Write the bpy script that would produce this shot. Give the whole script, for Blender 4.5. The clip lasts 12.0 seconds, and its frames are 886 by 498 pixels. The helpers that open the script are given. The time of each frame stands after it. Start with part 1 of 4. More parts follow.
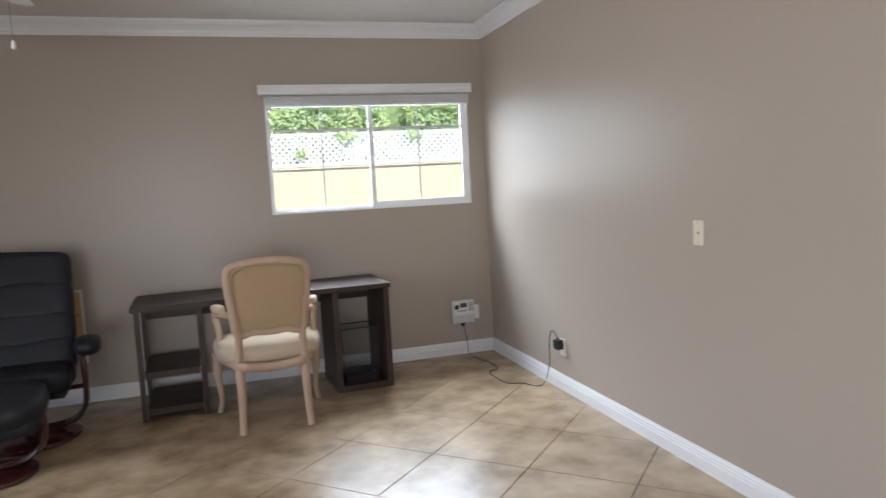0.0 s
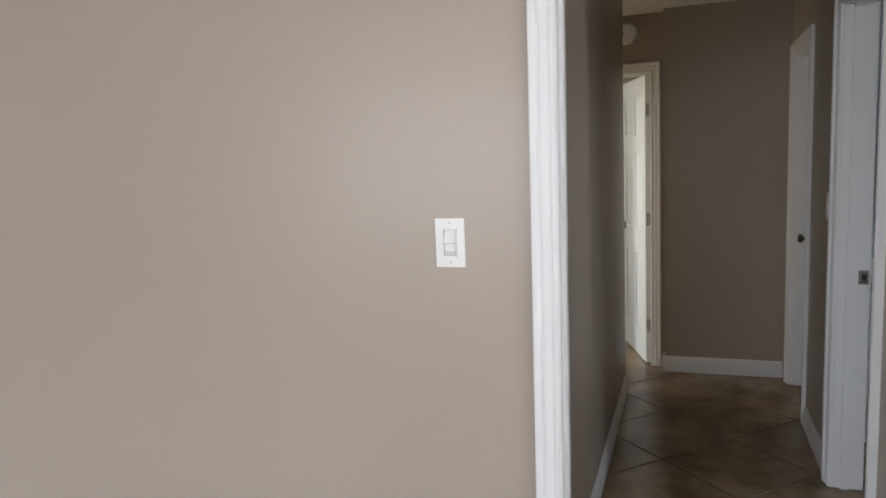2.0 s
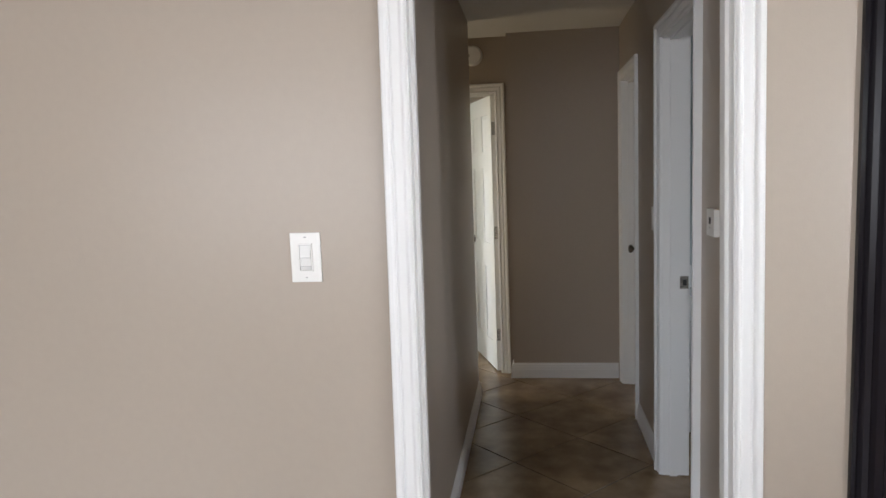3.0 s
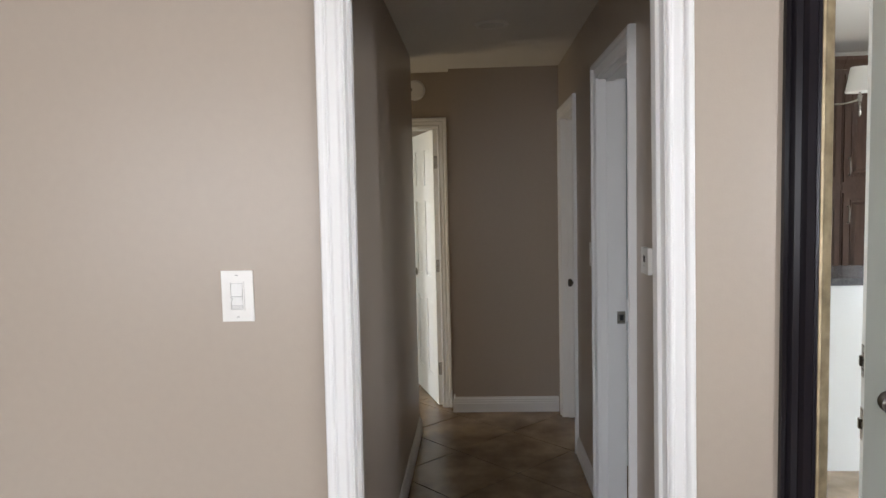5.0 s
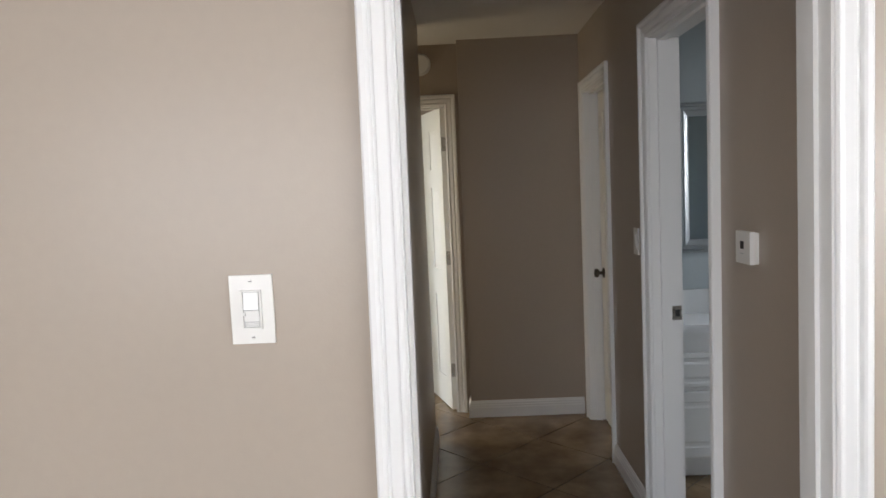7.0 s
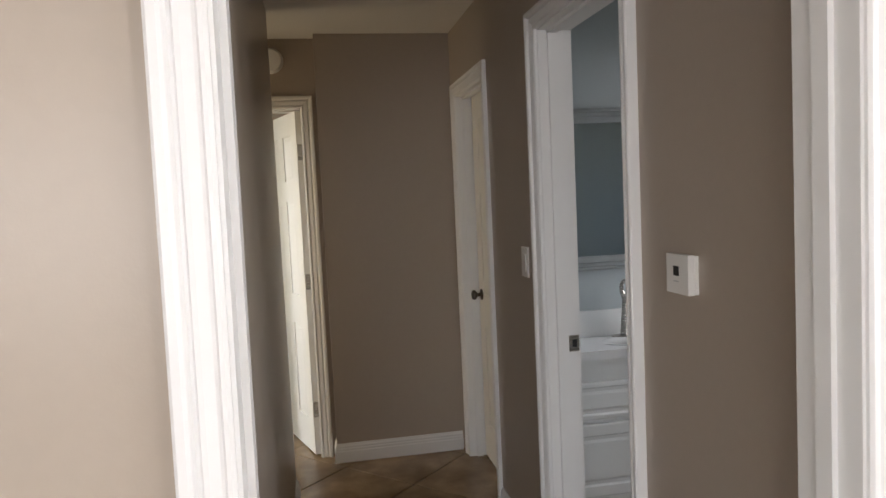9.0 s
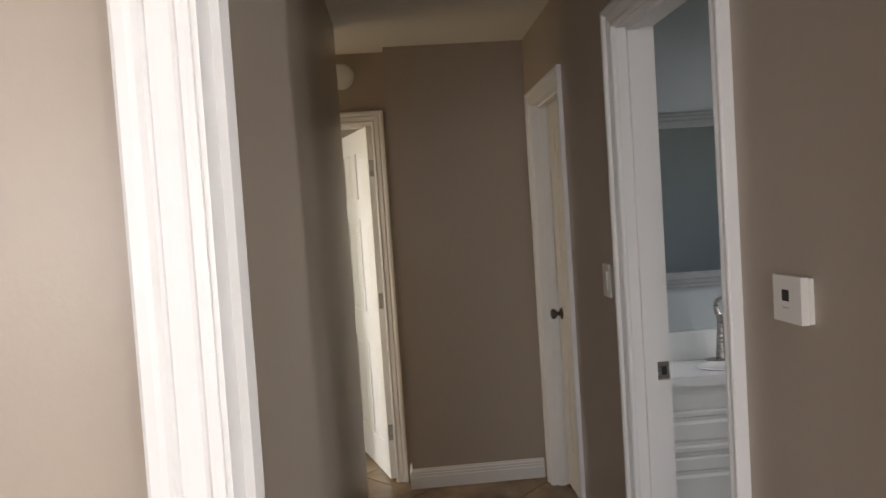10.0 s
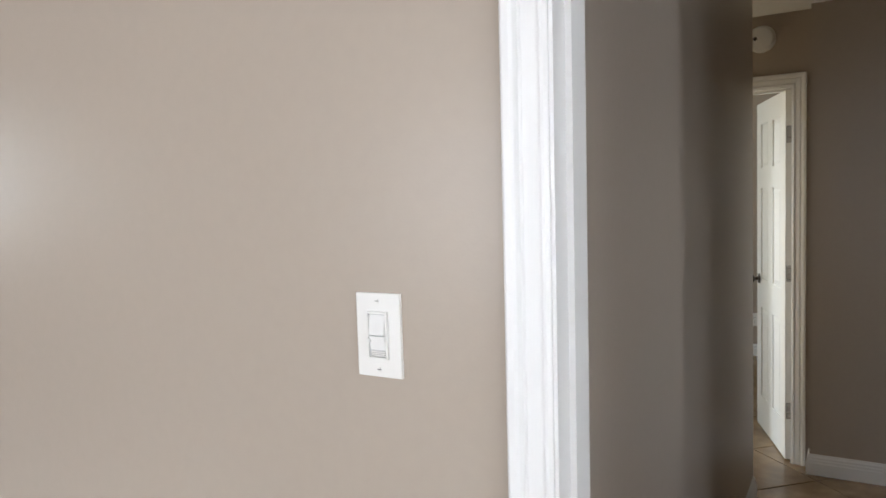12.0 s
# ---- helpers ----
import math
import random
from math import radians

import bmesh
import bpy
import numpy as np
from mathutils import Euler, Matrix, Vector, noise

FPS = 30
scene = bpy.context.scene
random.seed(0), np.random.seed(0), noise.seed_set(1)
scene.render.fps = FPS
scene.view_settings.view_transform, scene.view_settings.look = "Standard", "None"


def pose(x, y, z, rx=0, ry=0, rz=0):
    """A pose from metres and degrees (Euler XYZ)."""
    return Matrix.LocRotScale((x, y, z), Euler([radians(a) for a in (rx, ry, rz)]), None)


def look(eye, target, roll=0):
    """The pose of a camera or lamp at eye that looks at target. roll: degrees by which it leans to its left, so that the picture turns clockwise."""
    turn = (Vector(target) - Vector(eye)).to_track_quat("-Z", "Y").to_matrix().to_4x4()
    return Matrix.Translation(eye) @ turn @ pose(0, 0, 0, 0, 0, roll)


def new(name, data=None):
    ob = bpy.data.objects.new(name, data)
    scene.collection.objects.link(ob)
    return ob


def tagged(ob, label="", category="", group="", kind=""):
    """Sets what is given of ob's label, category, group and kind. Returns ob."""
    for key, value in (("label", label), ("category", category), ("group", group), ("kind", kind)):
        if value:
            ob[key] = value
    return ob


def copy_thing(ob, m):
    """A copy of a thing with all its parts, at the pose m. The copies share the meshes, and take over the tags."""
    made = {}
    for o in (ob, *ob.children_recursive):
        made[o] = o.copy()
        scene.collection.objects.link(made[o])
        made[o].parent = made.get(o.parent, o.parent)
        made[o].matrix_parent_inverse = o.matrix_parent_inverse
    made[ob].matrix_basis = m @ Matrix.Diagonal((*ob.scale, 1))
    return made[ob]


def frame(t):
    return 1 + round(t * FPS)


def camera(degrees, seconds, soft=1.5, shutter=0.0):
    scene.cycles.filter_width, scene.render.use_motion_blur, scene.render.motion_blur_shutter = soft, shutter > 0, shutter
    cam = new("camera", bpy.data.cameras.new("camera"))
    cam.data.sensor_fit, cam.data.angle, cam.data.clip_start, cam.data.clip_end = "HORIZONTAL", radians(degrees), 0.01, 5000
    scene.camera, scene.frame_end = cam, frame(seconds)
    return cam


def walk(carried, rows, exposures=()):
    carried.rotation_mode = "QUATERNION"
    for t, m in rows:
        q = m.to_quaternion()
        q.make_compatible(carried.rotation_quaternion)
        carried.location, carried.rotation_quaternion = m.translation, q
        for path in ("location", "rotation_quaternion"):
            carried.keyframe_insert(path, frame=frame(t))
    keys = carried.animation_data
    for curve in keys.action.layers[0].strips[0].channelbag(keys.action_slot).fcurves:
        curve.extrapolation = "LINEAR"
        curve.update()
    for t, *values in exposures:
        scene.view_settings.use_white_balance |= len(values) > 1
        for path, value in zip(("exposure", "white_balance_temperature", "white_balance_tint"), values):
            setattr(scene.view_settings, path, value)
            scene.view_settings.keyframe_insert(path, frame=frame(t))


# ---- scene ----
cam = camera(65.2, 12.0, shutter=0.15)
PATH = [
    (0, (-0.33, 0.003, 1.469), (0.253, 1.907, 1.281), -3.1),
    (0.5, (-0.165, 0.073, 1.467), (0.866, 1.775, 1.263), -3.3),
    (1, (-0.019, 0.172, 1.469), (1.409, 1.56, 1.274), -2.5),
    (1.5, (0.109, 0.25, 1.515), (1.811, 1.274, 1.287), -2.5),
    (2, (0.107, 0.319, 1.517), (1.974, 0.99, 1.259), -2.5),
    (2.5, (0.105, 0.331, 1.518), (2.043, 0.746, 1.256), -2.6),
    (3, (0.086, 0.324, 1.513), (2.056, 0.583, 1.284), -2.1),
    (3.5, (0.094, 0.291, 1.521), (2.076, 0.477, 1.326), -1.6),
    (5.3, (0.116, 0.319, 1.533), (2.108, 0.412, 1.385), -1.4),
    (5.5, (0.133, 0.342, 1.529), (2.125, 0.435, 1.378), -1.5),
    (6, (0.244, 0.377, 1.51), (2.236, 0.465, 1.356), -1.7),
    (6.5, (0.429, 0.437, 1.518), (2.417, 0.593, 1.368), -2.2),
    (7, (0.546, 0.522, 1.507), (2.537, 0.567, 1.33), -2.6),
    (7.5, (0.61, 0.55, 1.509), (2.579, 0.255, 1.325), -2.0),
    (7.7, (0.652, 0.541, 1.503), (2.6, 0.125, 1.326), -1.7),
    (9.5, (1.144, 0.518, 1.509), (3.119, 0.228, 1.38), -3.5),
    (10, (1.195, 0.463, 1.512), (3.189, 0.34, 1.408), -3.9),
    (10.5, (1.223, 0.353, 1.512), (3.198, 0.647, 1.403), -3.6),
    (11, (1.199, 0.342, 1.492), (3.082, 1.006, 1.369), -4.1),
    (11.5, (1.053, 0.307, 1.482), (2.865, 1.143, 1.341), -2.7),
    (12, (0.96, 0.292, 1.5), (2.675, 1.311, 1.358), -1.9),
]
walk(cam, [(t, look(eye, target, roll)) for t, eye, target, roll in PATH],
     [(0.0, 0.46, 6000, 12), (0.5, 0.42, 5900, 9), (1.0, 0.30, 5800, 8), (1.5, 0.38, 5850, 9), (2.0, 0.62, 6100, 11), (2.5, 0.80, 6150, 11), (5.5, 0.80, 6250, 12), (7.5, 0.90, 6250, 11), (9.5, 1.00, 6700, 14), (10.5, 0.92, 6750, 15), (11.0, 0.90, 6550, 13), (12.0, 0.92, 6050, 10)])

# ---- light ----
world = bpy.data.worlds.new("sky")
scene.world = world
world.use_nodes = True
sky = world.node_tree.nodes.new("ShaderNodeTexSky")
sky.sky_type, sky.sun_disc = "NISHITA", False
sky.sun_elevation, sky.sun_rotation = radians(50), radians(200)
world.node_tree.links.new(sky.outputs[0], world.node_tree.nodes["Background"].inputs[0])
world.node_tree.nodes["Background"].inputs[1].default_value = 0.15


def lamp(name, kind, m, energy, color=(1, 1, 1), size=1.0, size_y=None, angle=0.0):
    data = bpy.data.lights.new(name, kind)
    data.energy, data.color = energy, color
    if kind == "AREA":
        data.shape, data.size, data.size_y = "RECTANGLE", size, size_y or size
    if kind == "SUN":
        data.angle = angle
    ob = new(name, data)
    ob.matrix_world = m
    return ob


lamp("sun", "SUN", look((0, 0, 30), (-8, 20, 0)), 5.0, (1.0, 0.95, 0.86), angle=radians(0.6))
# daylight that enters by the north window
lamp("window_light", "AREA", look((0.7, 7.1, 3.15), (0.8, 4.5, 0.6)), 370, (0.84, 0.93, 1.0), 3.0, 1.4)
lamp("garden_light", "AREA", look((0.72, 6.25, 1.9), (0.72, 4.0, 1.5)), 23, (0.90, 0.97, 1.0), 2.4, 1.1)
# west opening out of view, placed from the light edge in the hall
lamp("patio_light", "AREA", look((-3.4, -3.65, 1.25), (0.0, -1.7, 0.7)), 62, (0.97, 0.98, 1.0), 0.8, 1.7).data.spread = radians(75)
# lamps added as fill, each in an invented opening out of view
lamp("side_fill", "AREA", look((-3.35, 2.2, 1.5), (0.0, 1.2, 1.0)), 44, (0.98, 0.98, 1.0), 3.4, 1.4).data.spread = radians(135)
lamp("south_fill", "AREA", look((-1.2, -5.75, 1.15), (-0.6, 2.0, 1.3)), 32, (0.97, 0.98, 1.0), 2.6, 2.0).data.spread = radians(85)
lamp("entry_fill", "AREA", look((1.86, -3.27, 1.2), (-0.6, -2.1, 0.4)), 10, (0.93, 0.96, 1.0), 0.9, 1.6).data.spread = radians(95)
lamp("bath_fill", "AREA", look((3.6, -2.68, 1.65), (3.95, -1.0, 0.9)), 3.6, (0.97, 0.98, 1.0), 0.8, 0.7).data.spread = radians(95)
lamp("bedroom_fill", "AREA", look((6.3, 3.46, 1.5), (6.3, 1.0, 1.5)), 15.0, (0.98, 1.0, 0.90), 1.3, 1.06)
lamp("vestibule_fill", "AREA", look((4.80, 1.56, 1.0), (4.72, -0.2, 0.6)), 2.3, (1.0, 0.76, 0.44), 0.42, 1.9)


# ---- materials ----
def mat(name, color, rough=0.5, metal=0.0, grain=0.0, grain_scale=60.0, bump=0.0, bump_scale=300.0, spec=0.5,
        color2=None, stain=0.0, stain_scale=2.0, stretch=(1, 1, 1), coat=0.0, random_part=0.0, gloss_var=0.03, world=False):
    """A surface with variation at two scales, fine relief and uneven gloss."""
    m = bpy.data.materials.new(name)
    m.use_nodes = True
    nt = m.node_tree
    b = nt.nodes["Principled BSDF"]
    b.inputs["Roughness"].default_value = rough
    b.inputs["Metallic"].default_value = metal
    b.inputs["Specular IOR Level"].default_value = spec
    b.inputs["Coat Weight"].default_value = coat
    b.inputs["Coat Roughness"].default_value = 0.15
    link = nt.links.new
    tc = nt.nodes.new("ShaderNodeTexCoord")
    mp = nt.nodes.new("ShaderNodeMapping")
    mp.inputs["Scale"].default_value = stretch
    link(nt.nodes.new("ShaderNodeNewGeometry").outputs["Position"] if world else tc.outputs["Object"], mp.inputs["Vector"])

    def tex(scale, detail):
        n = nt.nodes.new("ShaderNodeTexNoise")
        n.inputs["Scale"].default_value, n.inputs["Detail"].default_value = scale, detail
        link(mp.outputs[0], n.inputs["Vector"])
        return n.outputs[0]

    def mixed(fac, a, b_, blend="MIX"):
        n = nt.nodes.new("ShaderNodeMix")
        n.data_type, n.blend_type = "RGBA", blend
        for sock, v in ((n.inputs[0], fac), (n.inputs[6], a), (n.inputs[7], b_)):
            if hasattr(v, "links"):
                link(v, sock)
            else:
                sock.default_value = v if isinstance(v, float) else (*v, 1)
        return n.outputs[2]

    def ramp(v, lo, hi, a=0.0, b_=1.0):
        n = nt.nodes.new("ShaderNodeMapRange")
        for i, q in enumerate((lo, hi, a, b_)):
            n.inputs[i + 1].default_value = q
        link(v, n.inputs[0])
        return n.outputs[0]

    c2 = color2 or tuple(0.72 * c for c in color)
    col = mixed(ramp(tex(stain_scale, 5.0), 0.35, 0.68, 0.0, stain), color, c2)
    col = mixed(ramp(tex(grain_scale, 4.0), 0.3, 0.75, 0.0, grain), col, tuple(0.5 * c for c in c2))
    if random_part:
        oi = nt.nodes.new("ShaderNodeObjectInfo")
        col = mixed(ramp(oi.outputs["Random"], 0, 1, 0.0, random_part), col, tuple(0.62 * c for c in c2))
    link(col, b.inputs["Base Color"])
    link(ramp(tex(stain_scale * 3, 4.0), 0.3, 0.7, max(0.02, rough - gloss_var), min(1, rough + gloss_var)), b.inputs["Roughness"])
    if bump:
        bn = nt.nodes.new("ShaderNodeBump")
        bn.inputs["Strength"].default_value, bn.inputs["Distance"].default_value = bump, 0.002
        link(tex(bump_scale, 3.0), bn.inputs["Height"])
        link(bn.outputs[0], b.inputs["Normal"])
    return m


def glass(name, rough=0.0, tint=(1, 1, 1)):
    m = bpy.data.materials.new(name)
    m.use_nodes = True
    nt = m.node_tree
    nt.nodes.remove(nt.nodes["Principled BSDF"])
    clear, gloss, mix, fr = (nt.nodes.new("ShaderNode" + k) for k in ("BsdfTransparent", "BsdfGlossy", "MixShader", "Fresnel"))
    clear.inputs[0].default_value = (*tint, 1)
    gloss.inputs["Roughness"].default_value = rough
    fr.inputs[0].default_value = 1.45
    nt.links.new(fr.outputs[0], mix.inputs[0])
    nt.links.new(clear.outputs[0], mix.inputs[1])
    nt.links.new(gloss.outputs[0], mix.inputs[2])
    nt.links.new(mix.outputs[0], nt.nodes["Material Output"].inputs[0])
    return m


TAUPE = mat("taupe_wall_paint", (0.422, 0.363, 0.303), 0.32, grain=0.04, grain_scale=40, bump=0.10, bump_scale=160, stain=0.06, stain_scale=1.1, spec=0.3, gloss_var=0.0)
CEIL = mat("ceiling_paint", (0.78, 0.77, 0.74), 0.8, grain=0.04, bump=0.25, bump_scale=140, stain=0.08)
TRIM = mat("white_trim_paint", (0.775, 0.775, 0.77), 0.42, grain=0.0, stain=0.02, stain_scale=1.5, gloss_var=0.0)
DOORWHITE = mat("white_door_paint", (0.80, 0.79, 0.75), 0.55, grain=0.03, bump=0.06, bump_scale=90, stain=0.05, stretch=(1, 1, 0.15), gloss_var=0.02, spec=0.3)
BATH = mat("blue_grey_bath_paint", (0.46, 0.51, 0.53), 0.5, grain=0.04, bump=0.12, bump_scale=160, stain=0.08)
GROUT = mat("dark_grout", (0.075, 0.056, 0.040), 0.85, grain=0.4, bump=0.5, bump_scale=400)
TILE = mat("beige_stone_tile", (0.52, 0.388, 0.245), 0.27, grain=0.22, grain_scale=13, bump=0.012, bump_scale=22, stain=0.9, stain_scale=4.0, world=True,
           color2=(0.25, 0.17, 0.092), random_part=0.10, gloss_var=0.0, spec=0.7)
# same stone as the room's, its colour darkened for the dimmer hall
TILE_DIMMED = mat("dimmed_stone_tile", (0.33, 0.23, 0.132), 0.27, grain=0.22, grain_scale=13, bump=0.012, bump_scale=22, stain=1.0, stain_scale=4.0, world=True,
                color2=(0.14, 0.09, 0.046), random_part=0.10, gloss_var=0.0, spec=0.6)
PLASTIC = mat("white_plastic", (0.80, 0.79, 0.76), 0.3, grain=0.02, stain=0.05)
GLOSSY = mat("glossy_white_plastic", (0.82, 0.82, 0.80), 0.12, grain=0.02, stain=0.03)
# white plastic greyed, for the shadow in the switch gap
GAP_SHADE = mat("gap_shade_grey", (0.58, 0.58, 0.57), 0.4, grain=0.02, stain=0.05)
IVORY = mat("ivory_plastic", (0.74, 0.68, 0.52), 0.35, grain=0.02, stain=0.08)
DARK = mat("dark_slot", (0.02, 0.02, 0.02), 0.6)
NICKEL = mat("brushed_nickel", (0.36, 0.34, 0.31), 0.28, metal=1.0, grain=0.1, grain_scale=200, stretch=(1, 1, 20))
BRONZE = mat("aged_bronze", (0.10, 0.085, 0.07), 0.32, metal=1.0, stain=0.5, stain_scale=30)
GLASS = glass("window_glass")
BLACKFRAME = mat("black_lacquer_wood", (0.012, 0.010, 0.013), 0.24, grain=0.2, grain_scale=90, stretch=(1, 1, 0.08), bump=0.03, spec=0.18)
GOLD = mat("antique_gold_leaf", (0.46, 0.37, 0.23), 0.40, metal=0.6, stain=0.6, stain_scale=26, color2=(0.15, 0.115, 0.06), bump=0.5, bump_scale=90)
MIRROR = mat("mirror_silver", (0.90, 0.93, 0.92), 0.02, metal=1.0)
bpy_mirror = MIRROR.node_tree.nodes["Principled BSDF"]
for socket in ("Roughness", "Base Color"):
    MIRROR.node_tree.links.remove(bpy_mirror.inputs[socket].links[0])
bpy_mirror.inputs["Roughness"].default_value = 0.005
bpy_mirror.inputs["Base Color"].default_value = (0.88, 0.92, 0.91, 1)


# ---- mesh helpers ----
def part(name, bm, material, parent=None, label="", smooth=False, bevel=0.0):
    if bevel:
        bmesh.ops.bevel(bm, geom=[e for e in bm.edges if len(e.link_faces) == 2 and e.calc_face_angle(0) > 0.5], offset=bevel, segments=2,
                        affect="EDGES", profile=0.6, clamp_overlap=True)
    bmesh.ops.recalc_face_normals(bm, faces=bm.faces)
    me = bpy.data.meshes.new(name)
    for f in bm.faces:
        f.smooth = smooth
    bm.to_mesh(me)
    bm.free()
    me.materials.append(material)
    if smooth:
        me.set_sharp_from_angle(angle=radians(42))
    ob = new(name, me)
    if parent is not None:
        ob.parent = parent
    if label:
        ob["label"] = label
    return ob


def empty(name, m=None):
    ob = new(name)
    ob.empty_display_size = 0.1
    if m is not None:
        ob.matrix_world = m
    return ob


def box(x0, x1, y0, y1, z0, z1, bm=None):
    bm = bm or bmesh.new()
    v = [bm.verts.new((x, y, z)) for x in (x0, x1) for y in (y0, y1) for z in (z0, z1)]
    for f in ((0, 1, 3, 2), (4, 6, 7, 5), (0, 4, 5, 1), (2, 3, 7, 6), (0, 2, 6, 4), (1, 5, 7, 3)):
        bm.faces.new([v[i] for i in f])
    return bm


def mould(pts, n, prof, side=1, bm=None):
    """A moulding along a polyline that lies in a plane of normal n: prof holds (outward, along n), mitred at the corners."""
    bm = bm or bmesh.new()
    pts, n = [Vector(p) for p in pts], Vector(n)
    outs = [n.cross((q - p).normalized()) * side for p, q in zip(pts, pts[1:])]
    rows = []
    for i, p in enumerate(pts):
        a, b = outs[max(0, i - 1)], outs[min(i, len(outs) - 1)]
        m = (a + b) / (1 + a.dot(b))
        rows.append([bm.verts.new(p + m * u + n * w) for u, w in prof])
    k = len(prof)
    for r, q in zip(rows, rows[1:]):
        for i in range(k):
            bm.faces.new((r[i], r[(i + 1) % k], q[(i + 1) % k], q[i]))
    bm.faces.new(rows[0])
    bm.faces.new(rows[-1])
    return bm


def lathe(prof, seg=24, bm=None, m=None):
    """Turned round z: prof holds (radius, z)."""
    bm = bm or bmesh.new()
    m = m or Matrix()
    rings = []
    for r, z in prof:
        rings.append([bm.verts.new(m @ Vector((r * math.cos(2 * math.pi * i / seg), r * math.sin(2 * math.pi * i / seg), z))) for i in range(seg)])
    for a, b in zip(rings, rings[1:]):
        for i in range(seg):
            bm.faces.new((a[i], a[(i + 1) % seg], b[(i + 1) % seg], b[i]))
    bm.faces.new(rings[0])
    bm.faces.new(rings[-1])
    return bm


def spline(pts, steps=6, closed=False):
    """Smooth points through the given ones."""
    P = [Vector(p) for p in pts]
    n, out = len(P), []
    for i in range(n if closed else n - 1):
        g = (lambda j: P[j % n]) if closed else (lambda j: P[max(0, min(n - 1, j))])
        a, b, c, d = g(i - 1), g(i), g(i + 1), g(i + 2)
        for s in range(steps):
            t = s / steps
            out.append(0.5 * (2 * b + (c - a) * t + (2 * a - 5 * b + 4 * c - d) * t * t + (3 * b - a - 3 * c + d) * t ** 3))
    if not closed:
        out.append(P[-1])
    return out


def tube(pts, radii, seg=8, bm=None, steps=5, closed=False, flat=1.0):
    """A round bar through points; radii: one, or one for each point; flat squeezes it along its second axis."""
    bm = bm or bmesh.new()
    R = [radii] * len(pts) if isinstance(radii, (int, float)) else radii
    path = spline(pts, steps, closed)
    rad = [v.x for v in spline([(r, 0, 0) for r in R], steps, closed)]
    rings, ref = [], None
    for i, p in enumerate(path):
        q0, q1 = path[(i - 1) % len(path)] if closed or i else p, path[(i + 1) % len(path)] if closed or i < len(path) - 1 else p
        d = (q1 - q0).normalized()
        if ref is None:
            ref = Vector((1, 0, 0)) if abs(d.x) < 0.8 else Vector((0, 1, 0))
        u = (ref - d * ref.dot(d)).normalized()
        ref = u
        w = d.cross(u)
        rings.append([bm.verts.new(p + (u * math.cos(2 * math.pi * k / seg) + w * flat * math.sin(2 * math.pi * k / seg)) * rad[i]) for k in range(seg)])
    pairs = list(zip(rings, rings[1:] + rings[:1])) if closed else list(zip(rings, rings[1:]))
    for a, b in pairs:
        for k in range(seg):
            bm.faces.new((a[k], a[(k + 1) % seg], b[(k + 1) % seg], b[k]))
    if not closed:
        bm.faces.new(rings[0])
        bm.faces.new(rings[-1])
    return bm


def pillow(cx, cy, cz, sx, sy, sz, e=0.35, bm=None, m=None, nu=28, nv=14):
    """A padded block with rounded edges; e near 0 is a box, 1 an ellipsoid."""
    bm = bm or bmesh.new()
    m = m or Matrix()

    def pw(v):
        return math.copysign(abs(v) ** e, v)
    rows = []
    for j in range(1, nv):
        a = -math.pi / 2 + math.pi * j / nv
        rows.append([bm.verts.new(m @ Vector((cx + sx * pw(math.cos(a)) * pw(math.cos(2 * math.pi * i / nu)),
                                              cy + sy * pw(math.cos(a)) * pw(math.sin(2 * math.pi * i / nu)), cz + sz * pw(math.sin(a))))) for i in range(nu)])
    for a, b in zip(rows, rows[1:]):
        for i in range(nu):
            bm.faces.new((a[i], a[(i + 1) % nu], b[(i + 1) % nu], b[i]))
    bm.faces.new(rows[0])
    bm.faces.new(rows[-1])
    return bm


def wall(name, axis, at, thick, s0, s1, z0, z1, holes=(), material=None, label=""):
    """A wall in the plane axis = at .. at + thick, from s0 to s1, with openings (s0, s1, z0, z1) through it."""
    bm = bmesh.new()
    S = sorted({s0, s1, *[h[0] for h in holes], *[h[1] for h in holes]})
    Z = sorted({z0, z1, *[h[2] for h in holes], *[h[3] for h in holes]})
    verts = {}

    def vert(s, d, z):
        key = (round(s, 5), d, round(z, 5))
        if key not in verts:
            verts[key] = bm.verts.new((at + d, s, z) if axis == "x" else (s, at + d, z))
        return verts[key]

    def solid(i, j):
        if not (0 <= i < len(S) - 1 and 0 <= j < len(Z) - 1):
            return False
        s, z = (S[i] + S[i + 1]) / 2, (Z[j] + Z[j + 1]) / 2
        return not any(h[0] < s < h[1] and h[2] < z < h[3] for h in holes)
    for i in range(len(S) - 1):
        for j in range(len(Z) - 1):
            if not solid(i, j):
                continue
            a, b, c, d = S[i], S[i + 1], Z[j], Z[j + 1]
            for k in (0, thick):
                bm.faces.new([vert(a, k, c), vert(b, k, c), vert(b, k, d), vert(a, k, d)])
            for ok, p, q in ((solid(i - 1, j), (a, c), (a, d)), (solid(i + 1, j), (b, c), (b, d)), (solid(i, j - 1), (a, c), (b, c)), (solid(i, j + 1), (a, d), (b, d))):
                if not ok:
                    bm.faces.new([vert(p[0], 0, p[1]), vert(p[0], thick, p[1]), vert(q[0], thick, q[1]), vert(q[0], 0, q[1])])
    ob = part(name, bm, material or TAUPE)
    return tagged(ob, label or "matte taupe painted plaster wall", "wall", kind="structure")


# ---- the large structure ----
XE, XH = 1.80, 1.92          # east wall of the room: room side and hall side
YN = 5.586                   # north wall
HS, HN, HE = -0.275, 0.702, 4.975   # hall: south wall, north wall, end wall
XR, YR = -3.2, -5.6          # west and south ends of the room
HC, RC = 2.42, 2.77          # ceilings of hall and room
NX = 4.53                    # east end of the hall's north wall
D0, D1, DH = -0.148, 0.622, 2.05   # doorway between room and hall
